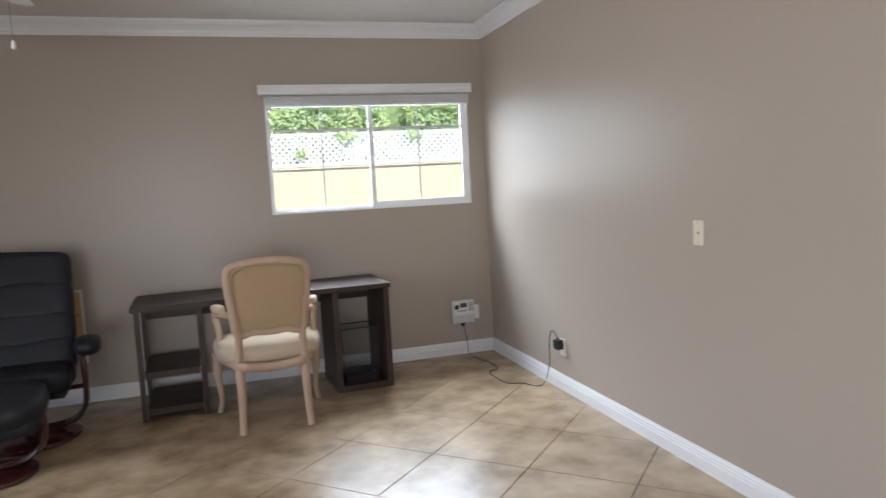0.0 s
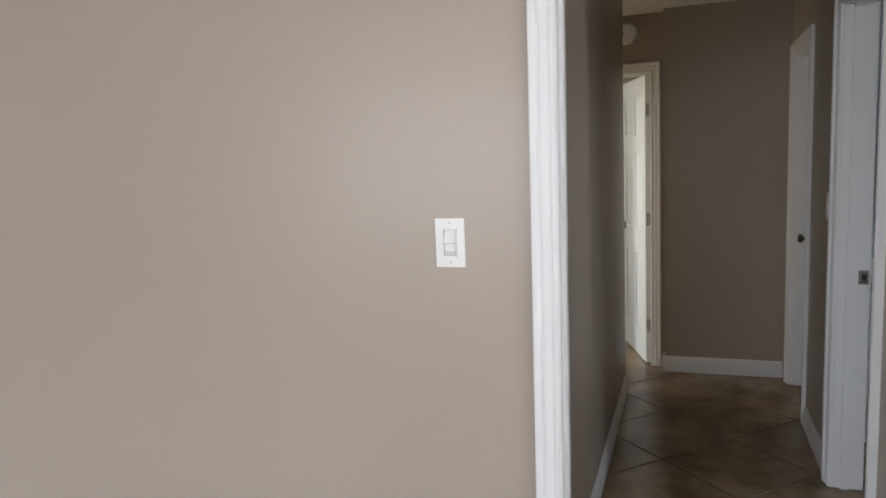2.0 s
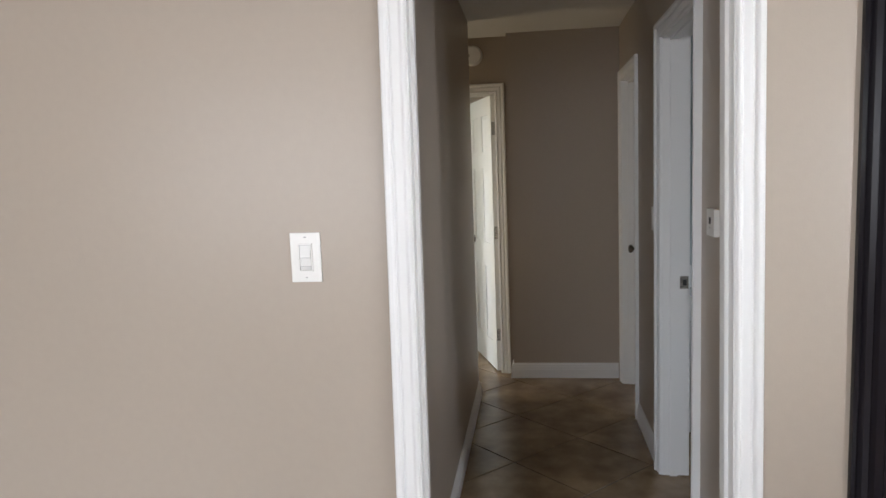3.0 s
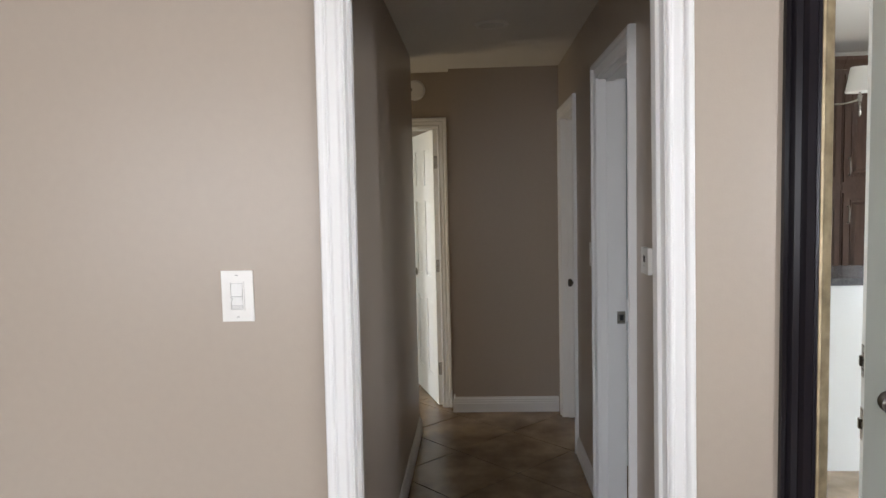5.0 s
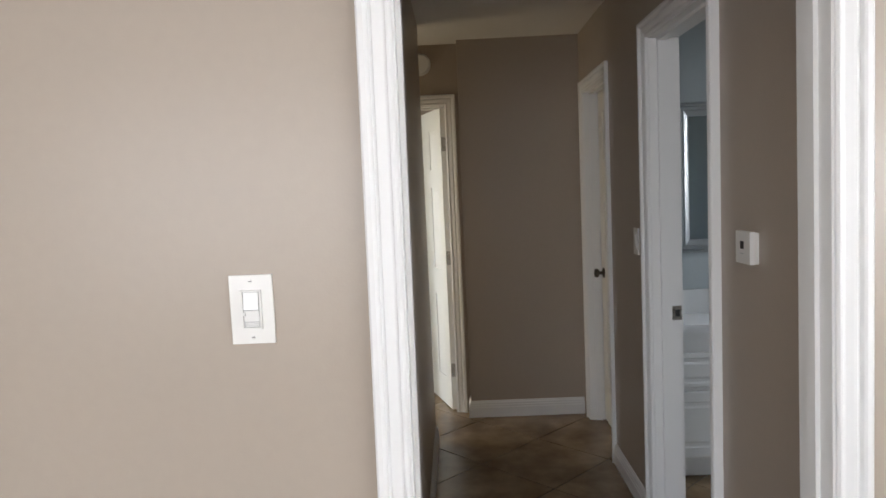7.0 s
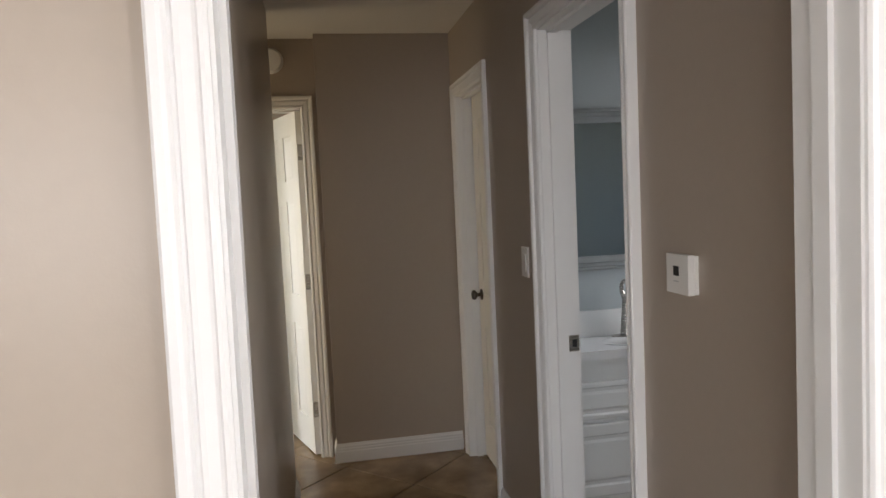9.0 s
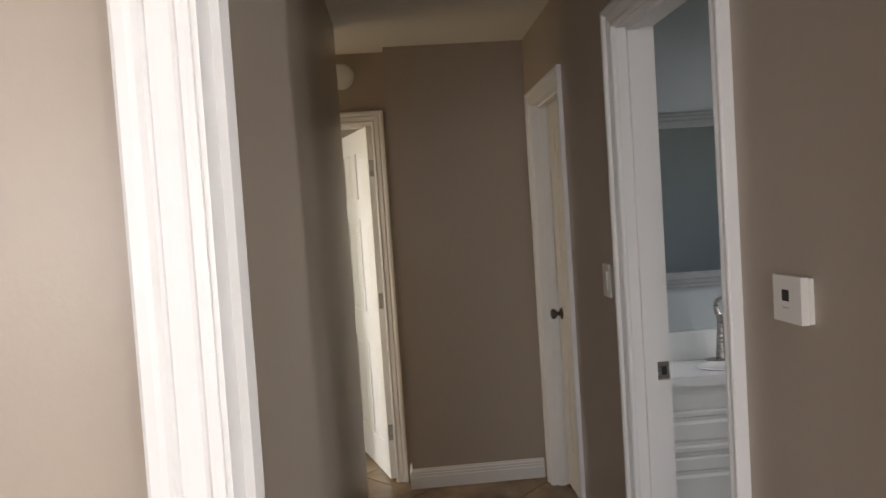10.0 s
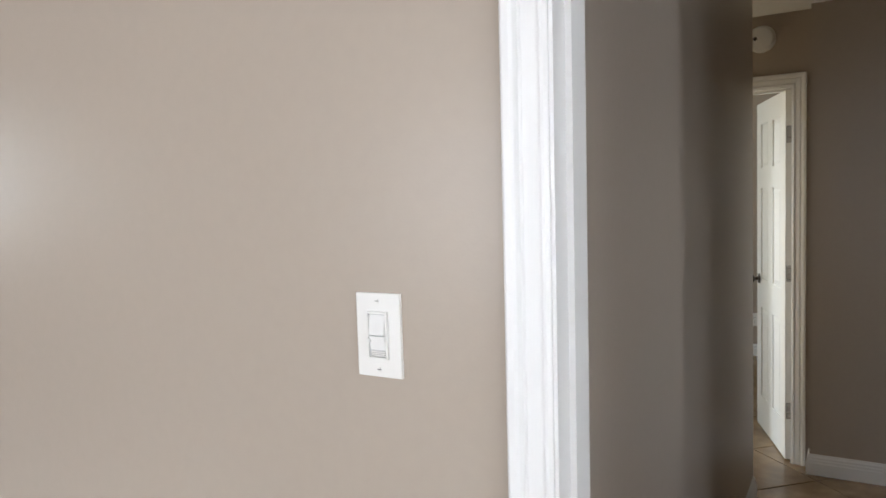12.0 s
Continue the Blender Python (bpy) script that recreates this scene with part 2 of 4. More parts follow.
WX0, WX1, WZ0, WZ1 = 0.0, 1.66, 1.30, 2.20   # north window

wall("wall_east", "x", XE, XH - XE, YR, YN, 0, RC, [(D0 - 0.018, D1 + 0.018, 0, DH + 0.018), (-3.75, -2.8, 0, 2.06), (-2.50, -1.63, 0, 2.06)])
wall("wall_north", "y", YN, 0.14, XR - 0.14, XH, 0, RC, [(WX0, WX1, WZ0, WZ1)])
# unseen openings, added so that the lamps behind them reach the room
wall("wall_west", "x", XR, -0.14, YR, YN, 0, RC, [(-4.05, -3.25, 0.05, 2.1), (0.4, 4.0, 0.75, 2.25)])
wall("wall_south", "y", YR, -0.14, XR - 0.14, XH, 0, RC, [(-2.6, 0.2, 0.05, 2.1)])
wall("wall_hall_north", "y", HN, 0.12, XH, NX, 0, HC)
wall("wall_hall_south", "y", HS, -0.12, XH, 5.9, 0, HC, [(2.728 - 0.018, 3.404 + 0.018, 0, 2.083), (4.221 - 0.018, 4.834 + 0.018, 0, 2.058)])
wall("wall_hall_end", "x", HE, 0.115, HS, 0.482, 0, HC)
wall("wall_bedroom", "x", 5.09, 0.12, HS, 1.62, 0, HC, [(0.560, 1.273, 0, 2.048)])
wall("wall_vestibule_west", "x", NX, -0.12, HN + 0.12, 1.62, 0, HC)
# unseen doorway, added for the fill lamp in it
wall("wall_vestibule_north", "y", 1.50, 0.12, NX, 5.09, 0, HC, [(NX + 0.05, 5.03, 0, 2.03)])
# bedroom, seen through its half-open door
wall("wall_bedroom_south", "y", -0.10, -0.10, 5.21, 7.7, 0, HC)
wall("wall_bedroom_north", "y", 3.4, 0.12, 5.09, 7.7, 0, HC, [(5.6, 7.0, 0.95, 2.05)])
wall("wall_bedroom_west", "x", 5.09, 0.12, 1.62, 3.4, 0, HC)
wall("wall_bedroom_east", "x", 7.7, 0.12, -0.2, 3.52, 0, HC)
# bathroom
wall("wall_bath_east", "x", 4.17, 0.03, -2.6, HS - 0.12, 0, HC, material=BATH, label="blue-grey painted bathroom wall")
wall("wall_bath_west", "x", 2.45, -0.10, -2.6, HS - 0.12, 0, HC, material=BATH, label="blue-grey painted bathroom wall")
wall("wall_bath_south", "y", -2.6, -0.10, 2.35, 4.22, 0, HC, [(3.2, 4.0, 1.3, 2.0)], BATH, "blue-grey painted bathroom wall")
wall("wall_closet_east", "x", 5.9, 0.1, -2.6, HS - 0.12, 0, HC)
wall("wall_closet_south", "y", -2.6, -0.1, 4.22, 6.0, 0, HC)
wall("wall_closet_west", "x", 2.30, 0.05, -2.6, HS - 0.12, 0, HC)
wall("wall_coat_closet_north", "y", -1.50, 0.10, XH, 2.30, 0, HC)
wall("wall_coat_closet_south", "y", -2.60, -0.10, XH, 2.35, 0, HC)
wall("wall_hall_east", "x", 5.9, 0.1, HS - 0.12, -0.2, 0, HC)
bm = bmesh.new()
for a, b in ((2.451, 2.709), (3.423, 4.169)):
    box(a, b, HS - 0.124, HS - 0.121, 0.0, HC, bm)
tagged(part("wall_bath_north", bm, BATH), "blue-grey painted bathroom wall", "wall", kind="structure")

tagged(part("ceiling", box(XR - 0.14, XH, YR - 0.14, YN + 0.14, RC, RC + 0.1), CEIL), "white painted room ceiling", "ceiling", kind="structure")
tagged(part("ceiling_hall", box(XH, 7.82, -2.7, 3.52, HC, HC + 0.1), CEIL), "white painted hall ceiling", "ceiling", kind="structure")
# slabs out of view, added to block sun and sky light at the openings
LIGHT_BLOCK = mat("light_block_grey", (0.45, 0.44, 0.42), 0.7, grain=0.1, stain=0.2)
for a in ((XR - 1.2, 2.4, -7.5, YR - 0.14, 2.30, 2.40), (XR - 1.6, XR - 0.14, YR - 0.14, 0.2, 2.30, 2.40), (XH, 3.4, -5.74, -3.6, HC, HC + 0.1), (XH, 7.82, -3.6, -2.7, HC, HC + 0.1)):
    tagged(part("eave", box(*a), LIGHT_BLOCK), "unseen grey slab added to keep sun and sky light out", "eave", kind="structure")
tagged(part("floor", box(XR - 0.14, XE, YR - 0.14, YN + 0.14, -0.12, -0.004), GROUT), "dark grout bed under the stone tiles", "floor", kind="structure")
tagged(part("floor_hall", box(XE, 7.82, -2.7, 3.52, -0.12, -0.004), GROUT), "dark grout bed under the hall tiles", "floor", kind="structure")

BASE = [(0, 0), (0.016, 0), (0.016, 0.062), (0.013, 0.068), (0.013, 0.078), (0.010, 0.083), (0.010, 0.092), (0.005, 0.100), (0.003, 0.108), (0, 0.108)]
CASING = [(0, 0), (0, 0.008), (0.005, 0.012), (0.010, 0.012), (0.013, 0.0085), (0.017, 0.0085), (0.030, 0.013), (0.036, 0.014), (0.039, 0.0105), (0.043, 0.0105), (0.047, 0.018), (0.052, 0.021), (0.062, 0.021), (0.066, 0.018), (0.066, 0)]
CROWN = [(0, 0), (0.012, 0.0), (0.016, 0.016), (0.024, 0.020), (0.030, 0.040), (0.050, 0.066), (0.066, 0.076), (0.070, 0.088), (0.082, 0.092), (0.086, 0.11), (0, 0.11)]


def baseboard(pts, side=1):
    tagged(part("baseboard", mould(pts, (0, 0, 1), BASE, side), TRIM), "white painted moulded baseboard along the wall", "baseboard", kind="structure")


baseboard([(XE, D1 + 0.067, 0), (XE, YN, 0), (XR, YN, 0), (XR, -2.4, 0)], 1)
baseboard([(XE, D0 - 0.067, 0), (XE, -1.568, 0)], -1)
baseboard([(XE, -2.568, 0), (XE, -2.8, 0)], -1)
baseboard([(XE, -3.75, 0), (XE, YR, 0)], -1)
baseboard([(XH, HN, 0), (NX, HN, 0), (NX, 1.50, 0)], -1)
baseboard([(2.655, HS, 0), (XH, HS, 0)], -1)
baseboard([(4.148, HS, 0), (3.477, HS, 0)], -1)
baseboard([(HE, HS + 0.02, 0), (HE, 0.482, 0), (5.09, 0.482, 0)], 1)
baseboard([(7.7, 0.0, 0), (7.7, 3.4, 0), (5.21, 3.4, 0)], 1)
baseboard([(7.7, -0.10, 0), (5.21, -0.10, 0)], -1)
tagged(part("trim", mould([(XE, YR, RC - 0.112), (XE, YN, RC - 0.112), (XR, YN, RC - 0.112), (XR, YR, RC - 0.112)], (0, 0, 1), CROWN, 1), TRIM), "white painted crown moulding", "trim", kind="structure")


def casing(corners, n, side, wide=1.0, deep=1.0):
    tagged(part("trim", mould(corners, n, [(u * wide, w * deep) for u, w in CASING], side), TRIM), "white painted fluted door casing", "trim", kind="structure")


def jamb(axis, a0, a1, s0, s1, top):
    """The lining of an opening, with a stop bead: three boards, one mesh."""
    bm = bmesh.new()
    mid = (a0 + a1) / 2
    for lo, hi, t in ((a0, a1, 0.018), (mid - 0.006, mid + 0.028, -0.012)):
        for s, d in ((s0, -t), (s1, t)):
            p = sorted((s, s + d))
            box(lo, hi, *p, 0, top, bm) if axis == "x" else box(*p, lo, hi, 0, top, bm)
        z = sorted((top, top + t))
        e = 0.018 if t > 0 else 0
        box(lo, hi, s0 - e, s1 + e, *z, bm) if axis == "x" else box(s0 - e, s1 + e, lo, hi, *z, bm)
    return bm


# doorway from the room into the hall: lining without a door
NL0, NL1, SL0, SL1 = 0.010, -0.005, -0.011, 0.006
bm = bmesh.new()
for s, d in ((D0, -0.018), (D1, 0.018)):
    box(XE - 0.002, XH + 0.002, *sorted((s, s + d)), 0, DH, bm)
box(XE - 0.002, XH + 0.002, D0 - 0.018, D1 + 0.018, DH, DH + 0.018, bm)
for s, d in ((D0, 0.009), (D1, -0.009)):
    box(1.842, 1.874, *sorted((s, s + d)), 0, DH - 0.009, bm)
box(1.842, 1.874, D0, D1, DH - 0.009, DH, bm)
for v in bm.verts:
    k = v.co.z / DH              # the linings stand slightly out of plumb
    v.co.y += NL0 + (NL1 - NL0) * k if v.co.y > 0.3 else SL0 + (SL1 - SL0) * k
tagged(part("trim", bm, TRIM), "white painted lining of the open doorway", "trim", kind="structure")
casing([(XE, D1 + 0.005 + NL0, 0), (XE, D1 + 0.005 + NL1, DH + 0.005), (XE, D0 - 0.005 + SL1, DH + 0.005), (XE, D0 - 0.005 + SL0, 0)], (-1, 0, 0), 1, 0.93)
casing([(XH, D1 + 0.005 + NL0, 0), (XH, D1 + 0.005 + NL1, DH + 0.005), (XH, D0 - 0.005 + SL1, DH + 0.005), (XH, D0 - 0.005 + SL0, 0)], (1, 0, 0), -1)
casing([(XE, -1.635, 0), (XE, -1.635, 2.055), (XE, -2.495, 2.055), (XE, -2.495, 0)], (-1, 0, 0), 1)
# hall doors
for a, b, top in ((2.728, 3.404, 2.065), (4.221, 4.834, 2.04)):
    tagged(part("trim", jamb("y", HS - 0.122, HS + 0.002, a, b, top), TRIM), "white painted door lining with a stop bead", "trim", kind="structure")
    casing([(a - 0.005, HS, 0), (a - 0.005, HS, top + 0.005), (b + 0.005, HS, top + 0.005), (b + 0.005, HS, 0)], (0, 1, 0), -1, deep=1.45 if a < 3 else 1.0)
tagged(part("trim", jamb("x", 5.088, 5.212, 0.578, 1.255, 2.03), TRIM), "white painted door lining with a stop bead", "trim", kind="structure")
casing([(5.09, 0.573, 0), (5.09, 0.573, 2.035), (5.09, 1.260, 2.035), (5.09, 1.260, 0)], (-1, 0, 0), -1)


# ---- doors, each a slab with raised panels, hinges and knobs ----
def door_leaf(name, w, h, t, m, label, knob_z=0.935, hinges=True):
    """A moulded six-panel door hinged at its origin: x along the leaf, y through it."""
    st, rail = 0.105, 0.12
    pw = (w - 3 * st) / 2
    rows = ((0.20, 0.76), (0.94, 1.50), (1.62, h - 0.13))
    holes = [(st + k * (pw + st), st + k * (pw + st) + pw, a, b) for k in (0, 1) for a, b in rows]
    leaf = wall(name, "y", -t / 2, t, 0.0, w, 0.0, h, holes, DOORWHITE, label)
    leaf["category"] = "door"
    leaf.matrix_world = m
    for a, b, c, d in holes:
        bm = bmesh.new()
        for sgn in (-1, 1):
            rings = []
            for inset, depth in ((0, t / 2 - 0.007), (0.012, t / 2 - 0.007), (0.030, t / 2 - 0.003), (0.034, t / 2 - 0.003)):
                rings.append([bm.verts.new((x, sgn * depth, z)) for x, z in ((a + inset, c + inset), (b - inset, c + inset), (b - inset, d - inset), (a + inset, d - inset))])
            for r, q in zip(rings, rings[1:]):
                for i in range(4):
                    bm.faces.new((r[i], r[(i + 1) % 4], q[(i + 1) % 4], q[i]))
            bm.faces.new(rings[-1])
        part("panel", bm, DOORWHITE, leaf)
    for sgn in (-1, 1):
        turn = pose(w - 0.062, sgn * t / 2, knob_z, -90 * sgn)
        prof = [(0.031, 0.0), (0.031, 0.004), (0.026, 0.008), (0.011, 0.010), (0.010, 0.026), (0.017, 0.030), (0.026, 0.038), (0.028, 0.047), (0.023, 0.056), (0.008, 0.060)]
        part("knob", lathe(prof, 20, m=turn), BRONZE, leaf, "aged bronze round knob", smooth=True)
    if hinges:
        for z in (0.27, 1.03, 1.78):
            bm = box(-0.003, -0.0005, -t / 2 - 0.002, t / 2 - 0.004, z - 0.045, z + 0.045)
            lathe([(0.006, z - 0.047), (0.006, z + 0.047)], 10, bm, Matrix.Translation((-0.004, -t / 2 - 0.006, 0)))
            part("hinge", bm, NICKEL, leaf, "satin nickel butt hinge")
    return leaf


# bedroom door, half open into the bedroom; the hinge side meets the hall
door_leaf("door_1", 0.655, 2.015, 0.036, pose(5.125, 0.591, 0.008, 0, 0, 18.5), "white six-panel door standing open into the bedroom")
# narrow closed door in the south wall of the hall
door_leaf("door_2", 0.607, 2.03, 0.036, pose(4.224, HS - 0.103, 0.008), "closed white panel door with a bronze knob", hinges=False)
# bathroom door, open against the bathroom wall
door_leaf("door_3", 0.68, 2.045, 0.036, pose(2.70, HS - 0.15, 0.008, 0, 0, -96), "white panel door standing open in the bathroom", hinges=False)
# strike plates in the linings
def strike_plate(x, y, z):
    plate = empty("strike_plate", pose(x, y, z))
    bm = box(-0.0015, 0.0, -0.018, 0.020, -0.03, 0.03)
    part("plate", bm, NICKEL, plate)
    part("latch_hole", box(-0.0022, -0.0016, -0.010, 0.008, -0.014, 0.014), DARK, plate, "dark latch hole")
    return tagged(plate, "satin nickel strike plate let into the white door lining", "strike plate")


strike_plate(3.404, HS - 0.098, 0.945)
# closet door beside the mirror, swung wide open
leaf = door_leaf("door_4", 0.885, 2.03, 0.045, pose(1.772, -1.612, 0.008, 0, 0, 108.5), "pale white closet door standing open", hinges=False)
for z in (0.86, 1.04):
    part("latch", box(0.8855, 0.8875, -0.013, 0.013, z - 0.045, z + 0.045), NICKEL, leaf, "steel latch plate on the door edge")
    part("bolt", box(0.8875, 0.895, -0.008, 0.008, z - 0.014, z + 0.014), BRONZE, leaf, "dark latch bolt")


# ---- north window, blind, garden ----
def window_north():
    win = empty("window_1", pose(0, 0, 0))
    y0, y1 = YN + 0.012, YN + 0.075
    V = mat("white_vinyl", (0.88, 0.89, 0.89), 0.3, grain=0.02, stain=0.04)
    # white vinyl greyed so that the muntins look backlit
    MUN = mat("backlit_muntin", (0.62, 0.63, 0.64), 0.4, grain=0.03)
    outer = bmesh.new()
    for a in ((WX0, WX1, WZ0, WZ0 + 0.016), (WX0, WX1, WZ1 - 0.03, WZ1), (WX0, WX0 + 0.014, WZ0 + 0.016, WZ1 - 0.03), (WX1 - 0.024, WX1, WZ0 + 0.016, WZ1 - 0.03)):
        box(a[0], a[1], y0, y1, a[2], a[3], outer)
    part("window_frame", outer, V, win)
    mid = 0.83
    for x0, x1, ya, w in ((WX0 + 0.014, mid + 0.012, YN + 0.046, 0.018), (mid - 0.022, WX1 - 0.024, YN + 0.020, 0.036)):
        z0, z1 = WZ0 + 0.016, WZ1 - 0.03
        b = bmesh.new()
        for q in ((x0, x1, z0, z0 + w), (x0, x1, z1 - w, z1), (x0, x0 + w, z0 + w, z1 - w), (x1 - w, x1, z0 + w, z1 - w)):
            box(q[0], q[1], ya, ya + 0.024, q[2], q[3], b)
        sash = part("sash", b, V, win, "sliding white vinyl sash")
        gx = (x0 + x1) / 2
        part("muntin", box(gx - 0.006, gx + 0.006, ya + 0.0025, ya + 0.0065, z0 + w, z1 - w), MUN, sash)
        for zz in (1.632, 1.945):
            part("muntin", box(x0 + w, x1 - w, ya - 0.002, ya + 0.0022, zz - 0.009, zz + 0.009), MUN, sash)
        g = part("pane", box(x0 + w, x1 - w, ya + 0.009, ya + 0.0115, z0 + w, z1 - w), GLASS, sash, "clear glass pane")
        g.visible_shadow = False
    part("latch", box(mid - 0.018, mid - 0.004, YN + 0.010, YN + 0.019, 1.74, 1.80), V, win)
    part("window_sill", box(WX0 + 0.002, WX1 - 0.002, YN - 0.006, YN + 0.012, WZ0 - 0.006, WZ0 + 0.006), V, win)
    tagged(win, "white vinyl sliding window with grid muntins", "window", kind="structure")


window_north()


def blind():
    th = empty("window_blind", pose(0, 0, 0))
    b = mould([(-0.045, YN, 2.213), (1.68, YN, 2.213)], (0, 0, 1), [(0, 0), (0.062, 0), (0.066, 0.006), (0.064, 0.018), (0.058, 0.026), (0.060, 0.05), (0.068, 0.06), (0.072, 0.074), (0, 0.074)], -1)
    part("valance", b, TRIM, th, "white moulded valance")
    for k in range(7):
        part("slat", box(0.012, 1.655, YN - 0.052, YN - 0.003, 2.142 + k * 0.009, 2.1475 + k * 0.009), TRIM, th)
    part("bottom_rail", box(0.012, 1.655, YN - 0.052, YN - 0.003, 2.122, 2.139), TRIM, th)
    for x in (0.14, 0.6, 1.06, 1.52):
        part("tape", box(x, x + 0.005, YN - 0.0545, YN - 0.0525, 2.118, 2.212), TRIM, th)
    part("bracket", box(0.018, 0.045, YN - 0.046, YN - 0.004, 2.098, 2.1215), PLASTIC, th)
    tagged(th, "white faux-wood blind drawn up under its valance", "blind")


blind()

SOIL = mat("dry_soil", (0.24, 0.19, 0.13), 0.9, grain=0.4, bump=0.6, bump_scale=30, stain=0.5)
BLOCK = mat("tan_stucco_block", (0.68, 0.58, 0.39), 0.9, grain=0.15, grain_scale=30, bump=0.5, bump_scale=60, stain=0.3)
LATT = mat("white_lattice_paint", (0.76, 0.79, 0.82), 0.6, grain=0.05, stain=0.1)
LEAF = mat("hedge_leaf", (0.30, 0.47, 0.24), 0.5, grain=0.1, stain=0.9, stain_scale=1.6, color2=(0.46, 0.54, 0.18))
tagged(part("ground", box(-400, 400, -400, 400, -0.6, -0.14), SOIL), "dry bare garden soil", "ground", kind="structure")
GY = 9.3
gw = empty("garden_wall", pose(0, GY, -0.14))
for r in range(9):
    for c in range(26):
        o = (c + 0.5 * (r % 2)) * 0.41 - 4.4
        part("block", box(o + 0.001, o + 0.409, 0, 0.19, r * 0.213, r * 0.213 + 0.211), BLOCK, gw)
part("mortar", box(-4.4, 6.4, 0.002, 0.188, 0, 1.915), BLOCK, gw)
tagged(gw, "tan block garden wall in full daylight", "wall")
for k in range(4):
    x0 = -3.4 + k * 2.4
    pan = empty("lattice_panel", pose(x0, GY + 0.09, 1.785))
    f = bmesh.new()
    for q in ((0, 2.4, 0, 0.03), (0, 2.4, 0.41, 0.44), (0, 0.04, 0.03, 0.41), (2.36, 2.4, 0.03, 0.41)):
        box(q[0], q[1], -0.012, 0.018, q[2], q[3], f)
    part("frame", f, LATT, pan)
    for sgn, yy in ((1, -0.006), (-1, 0.002)):
        for i in range(-5, 28):
            a = i * 0.088
            pts = [(a, 0.03), (a + 0.045, 0.03), (a + 0.045 + 0.38, 0.41), (a + 0.38, 0.41)]
            pts = [(min(2.36, max(0.04, x)) if sgn > 0 else 2.4 - min(2.36, max(0.04, x)), z) for x, z in pts]
            if pts[1][0] == pts[0][0] and pts[2][0] == pts[3][0]:
                continue
            f = bmesh.new()
            lo = [f.verts.new((x, yy, z)) for x, z in pts]
            hi = [f.verts.new((x, yy + 0.006, z)) for x, z in pts]
            f.faces.new(lo)
            f.faces.new(hi)
            for j in range(4):
                f.faces.new((lo[j], lo[(j + 1) % 4], hi[(j + 1) % 4], hi[j]))
            part("slat", f, LATT, pan)
    tagged(pan, "white diagonal garden lattice on top of the block wall", "lattice", group="lattice panels on the wall")


def hedge():
    rng = random.Random(5)
    verts, faces = [], []
    for i in range(40000):
        x, z = rng.uniform(-2.5, 4.5), rng.uniform(1.5, 2.9)
        y = GY + 0.55 + 0.25 * noise.noise(Vector((x * 1.3, z * 1.3, 0))) + rng.uniform(0, 0.5)
        if noise.noise(Vector((x * 2.1, z * 2.1, 7))) < -0.28:
            continue
        d = Vector((rng.gauss(0, 1), rng.gauss(0, 0.45), rng.gauss(0, 1))).normalized()
        e = d.cross(Vector((rng.gauss(0, 0.4), -1, rng.gauss(0.5, 0.4)))).normalized() * rng.uniform(0.009, 0.02)
        d *= rng.uniform(0.02, 0.038)
        k = len(verts)
        c = Vector((x, y, z))
        verts += [c - d, c + e, c + d, c - e]
        faces.append((k, k + 1, k + 2, k + 3))
    me = bpy.data.meshes.new("leaves")
    me.from_pydata([tuple(v) for v in verts], [], faces)
    me.materials.append(LEAF)
    th = empty("hedge", pose(0, 0, 0))
    lv = new("leaves", me)
    lv.parent = th
    # solid filler, its darker green stands for shade between the leaves
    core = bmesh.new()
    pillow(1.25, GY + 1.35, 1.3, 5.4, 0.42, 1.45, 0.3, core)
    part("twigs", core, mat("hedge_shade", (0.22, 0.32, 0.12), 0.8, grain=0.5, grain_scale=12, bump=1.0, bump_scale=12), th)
    tagged(th, "dense green leafy hedge behind the lattice", "hedge")


hedge()


VINES = ((0.67, 1.95, 0.10, 0.07, 45), (1.27, 2.17, 0.22, 0.08, 80), (2.21, 2.17, 0.13, 0.09, 40))


def sprays():
    """Leafy sprays of the hedge that hang through the lattice."""
    rng = random.Random(11)
    for cx, cz, rx, rz, n in VINES:
        th = empty("hedge_spray", pose(cx, GY + 0.06, cz))
        bm = tube([(0, 0.05, rz), (0.01, 0.0, rz * 0.4), (0, -0.02, -rz * 0.5)], 0.004, 6)
        part("stem", bm, SOIL, th)
        bm = bmesh.new()
        for _ in range(n):
            c = Vector((rng.gauss(0, rx * 0.5), rng.uniform(-0.05, 0.02), rng.gauss(0, rz * 0.5)))
            d = Vector((rng.gauss(0, 1), rng.gauss(0, 0.4), rng.gauss(0, 1))).normalized()
            e = d.cross(Vector((0.2, -1, 0.3))).normalized() * rng.uniform(0.010, 0.018)
            d *= rng.uniform(0.02, 0.034)
            bm.faces.new([bm.verts.new(c + v) for v in (-d, e, d, -e)])
        part("leaves", bm, LEAF, th)
        tagged(th, "small green leafy spray hanging over the white lattice", "spray", group="sprays over the lattice")


sprays()

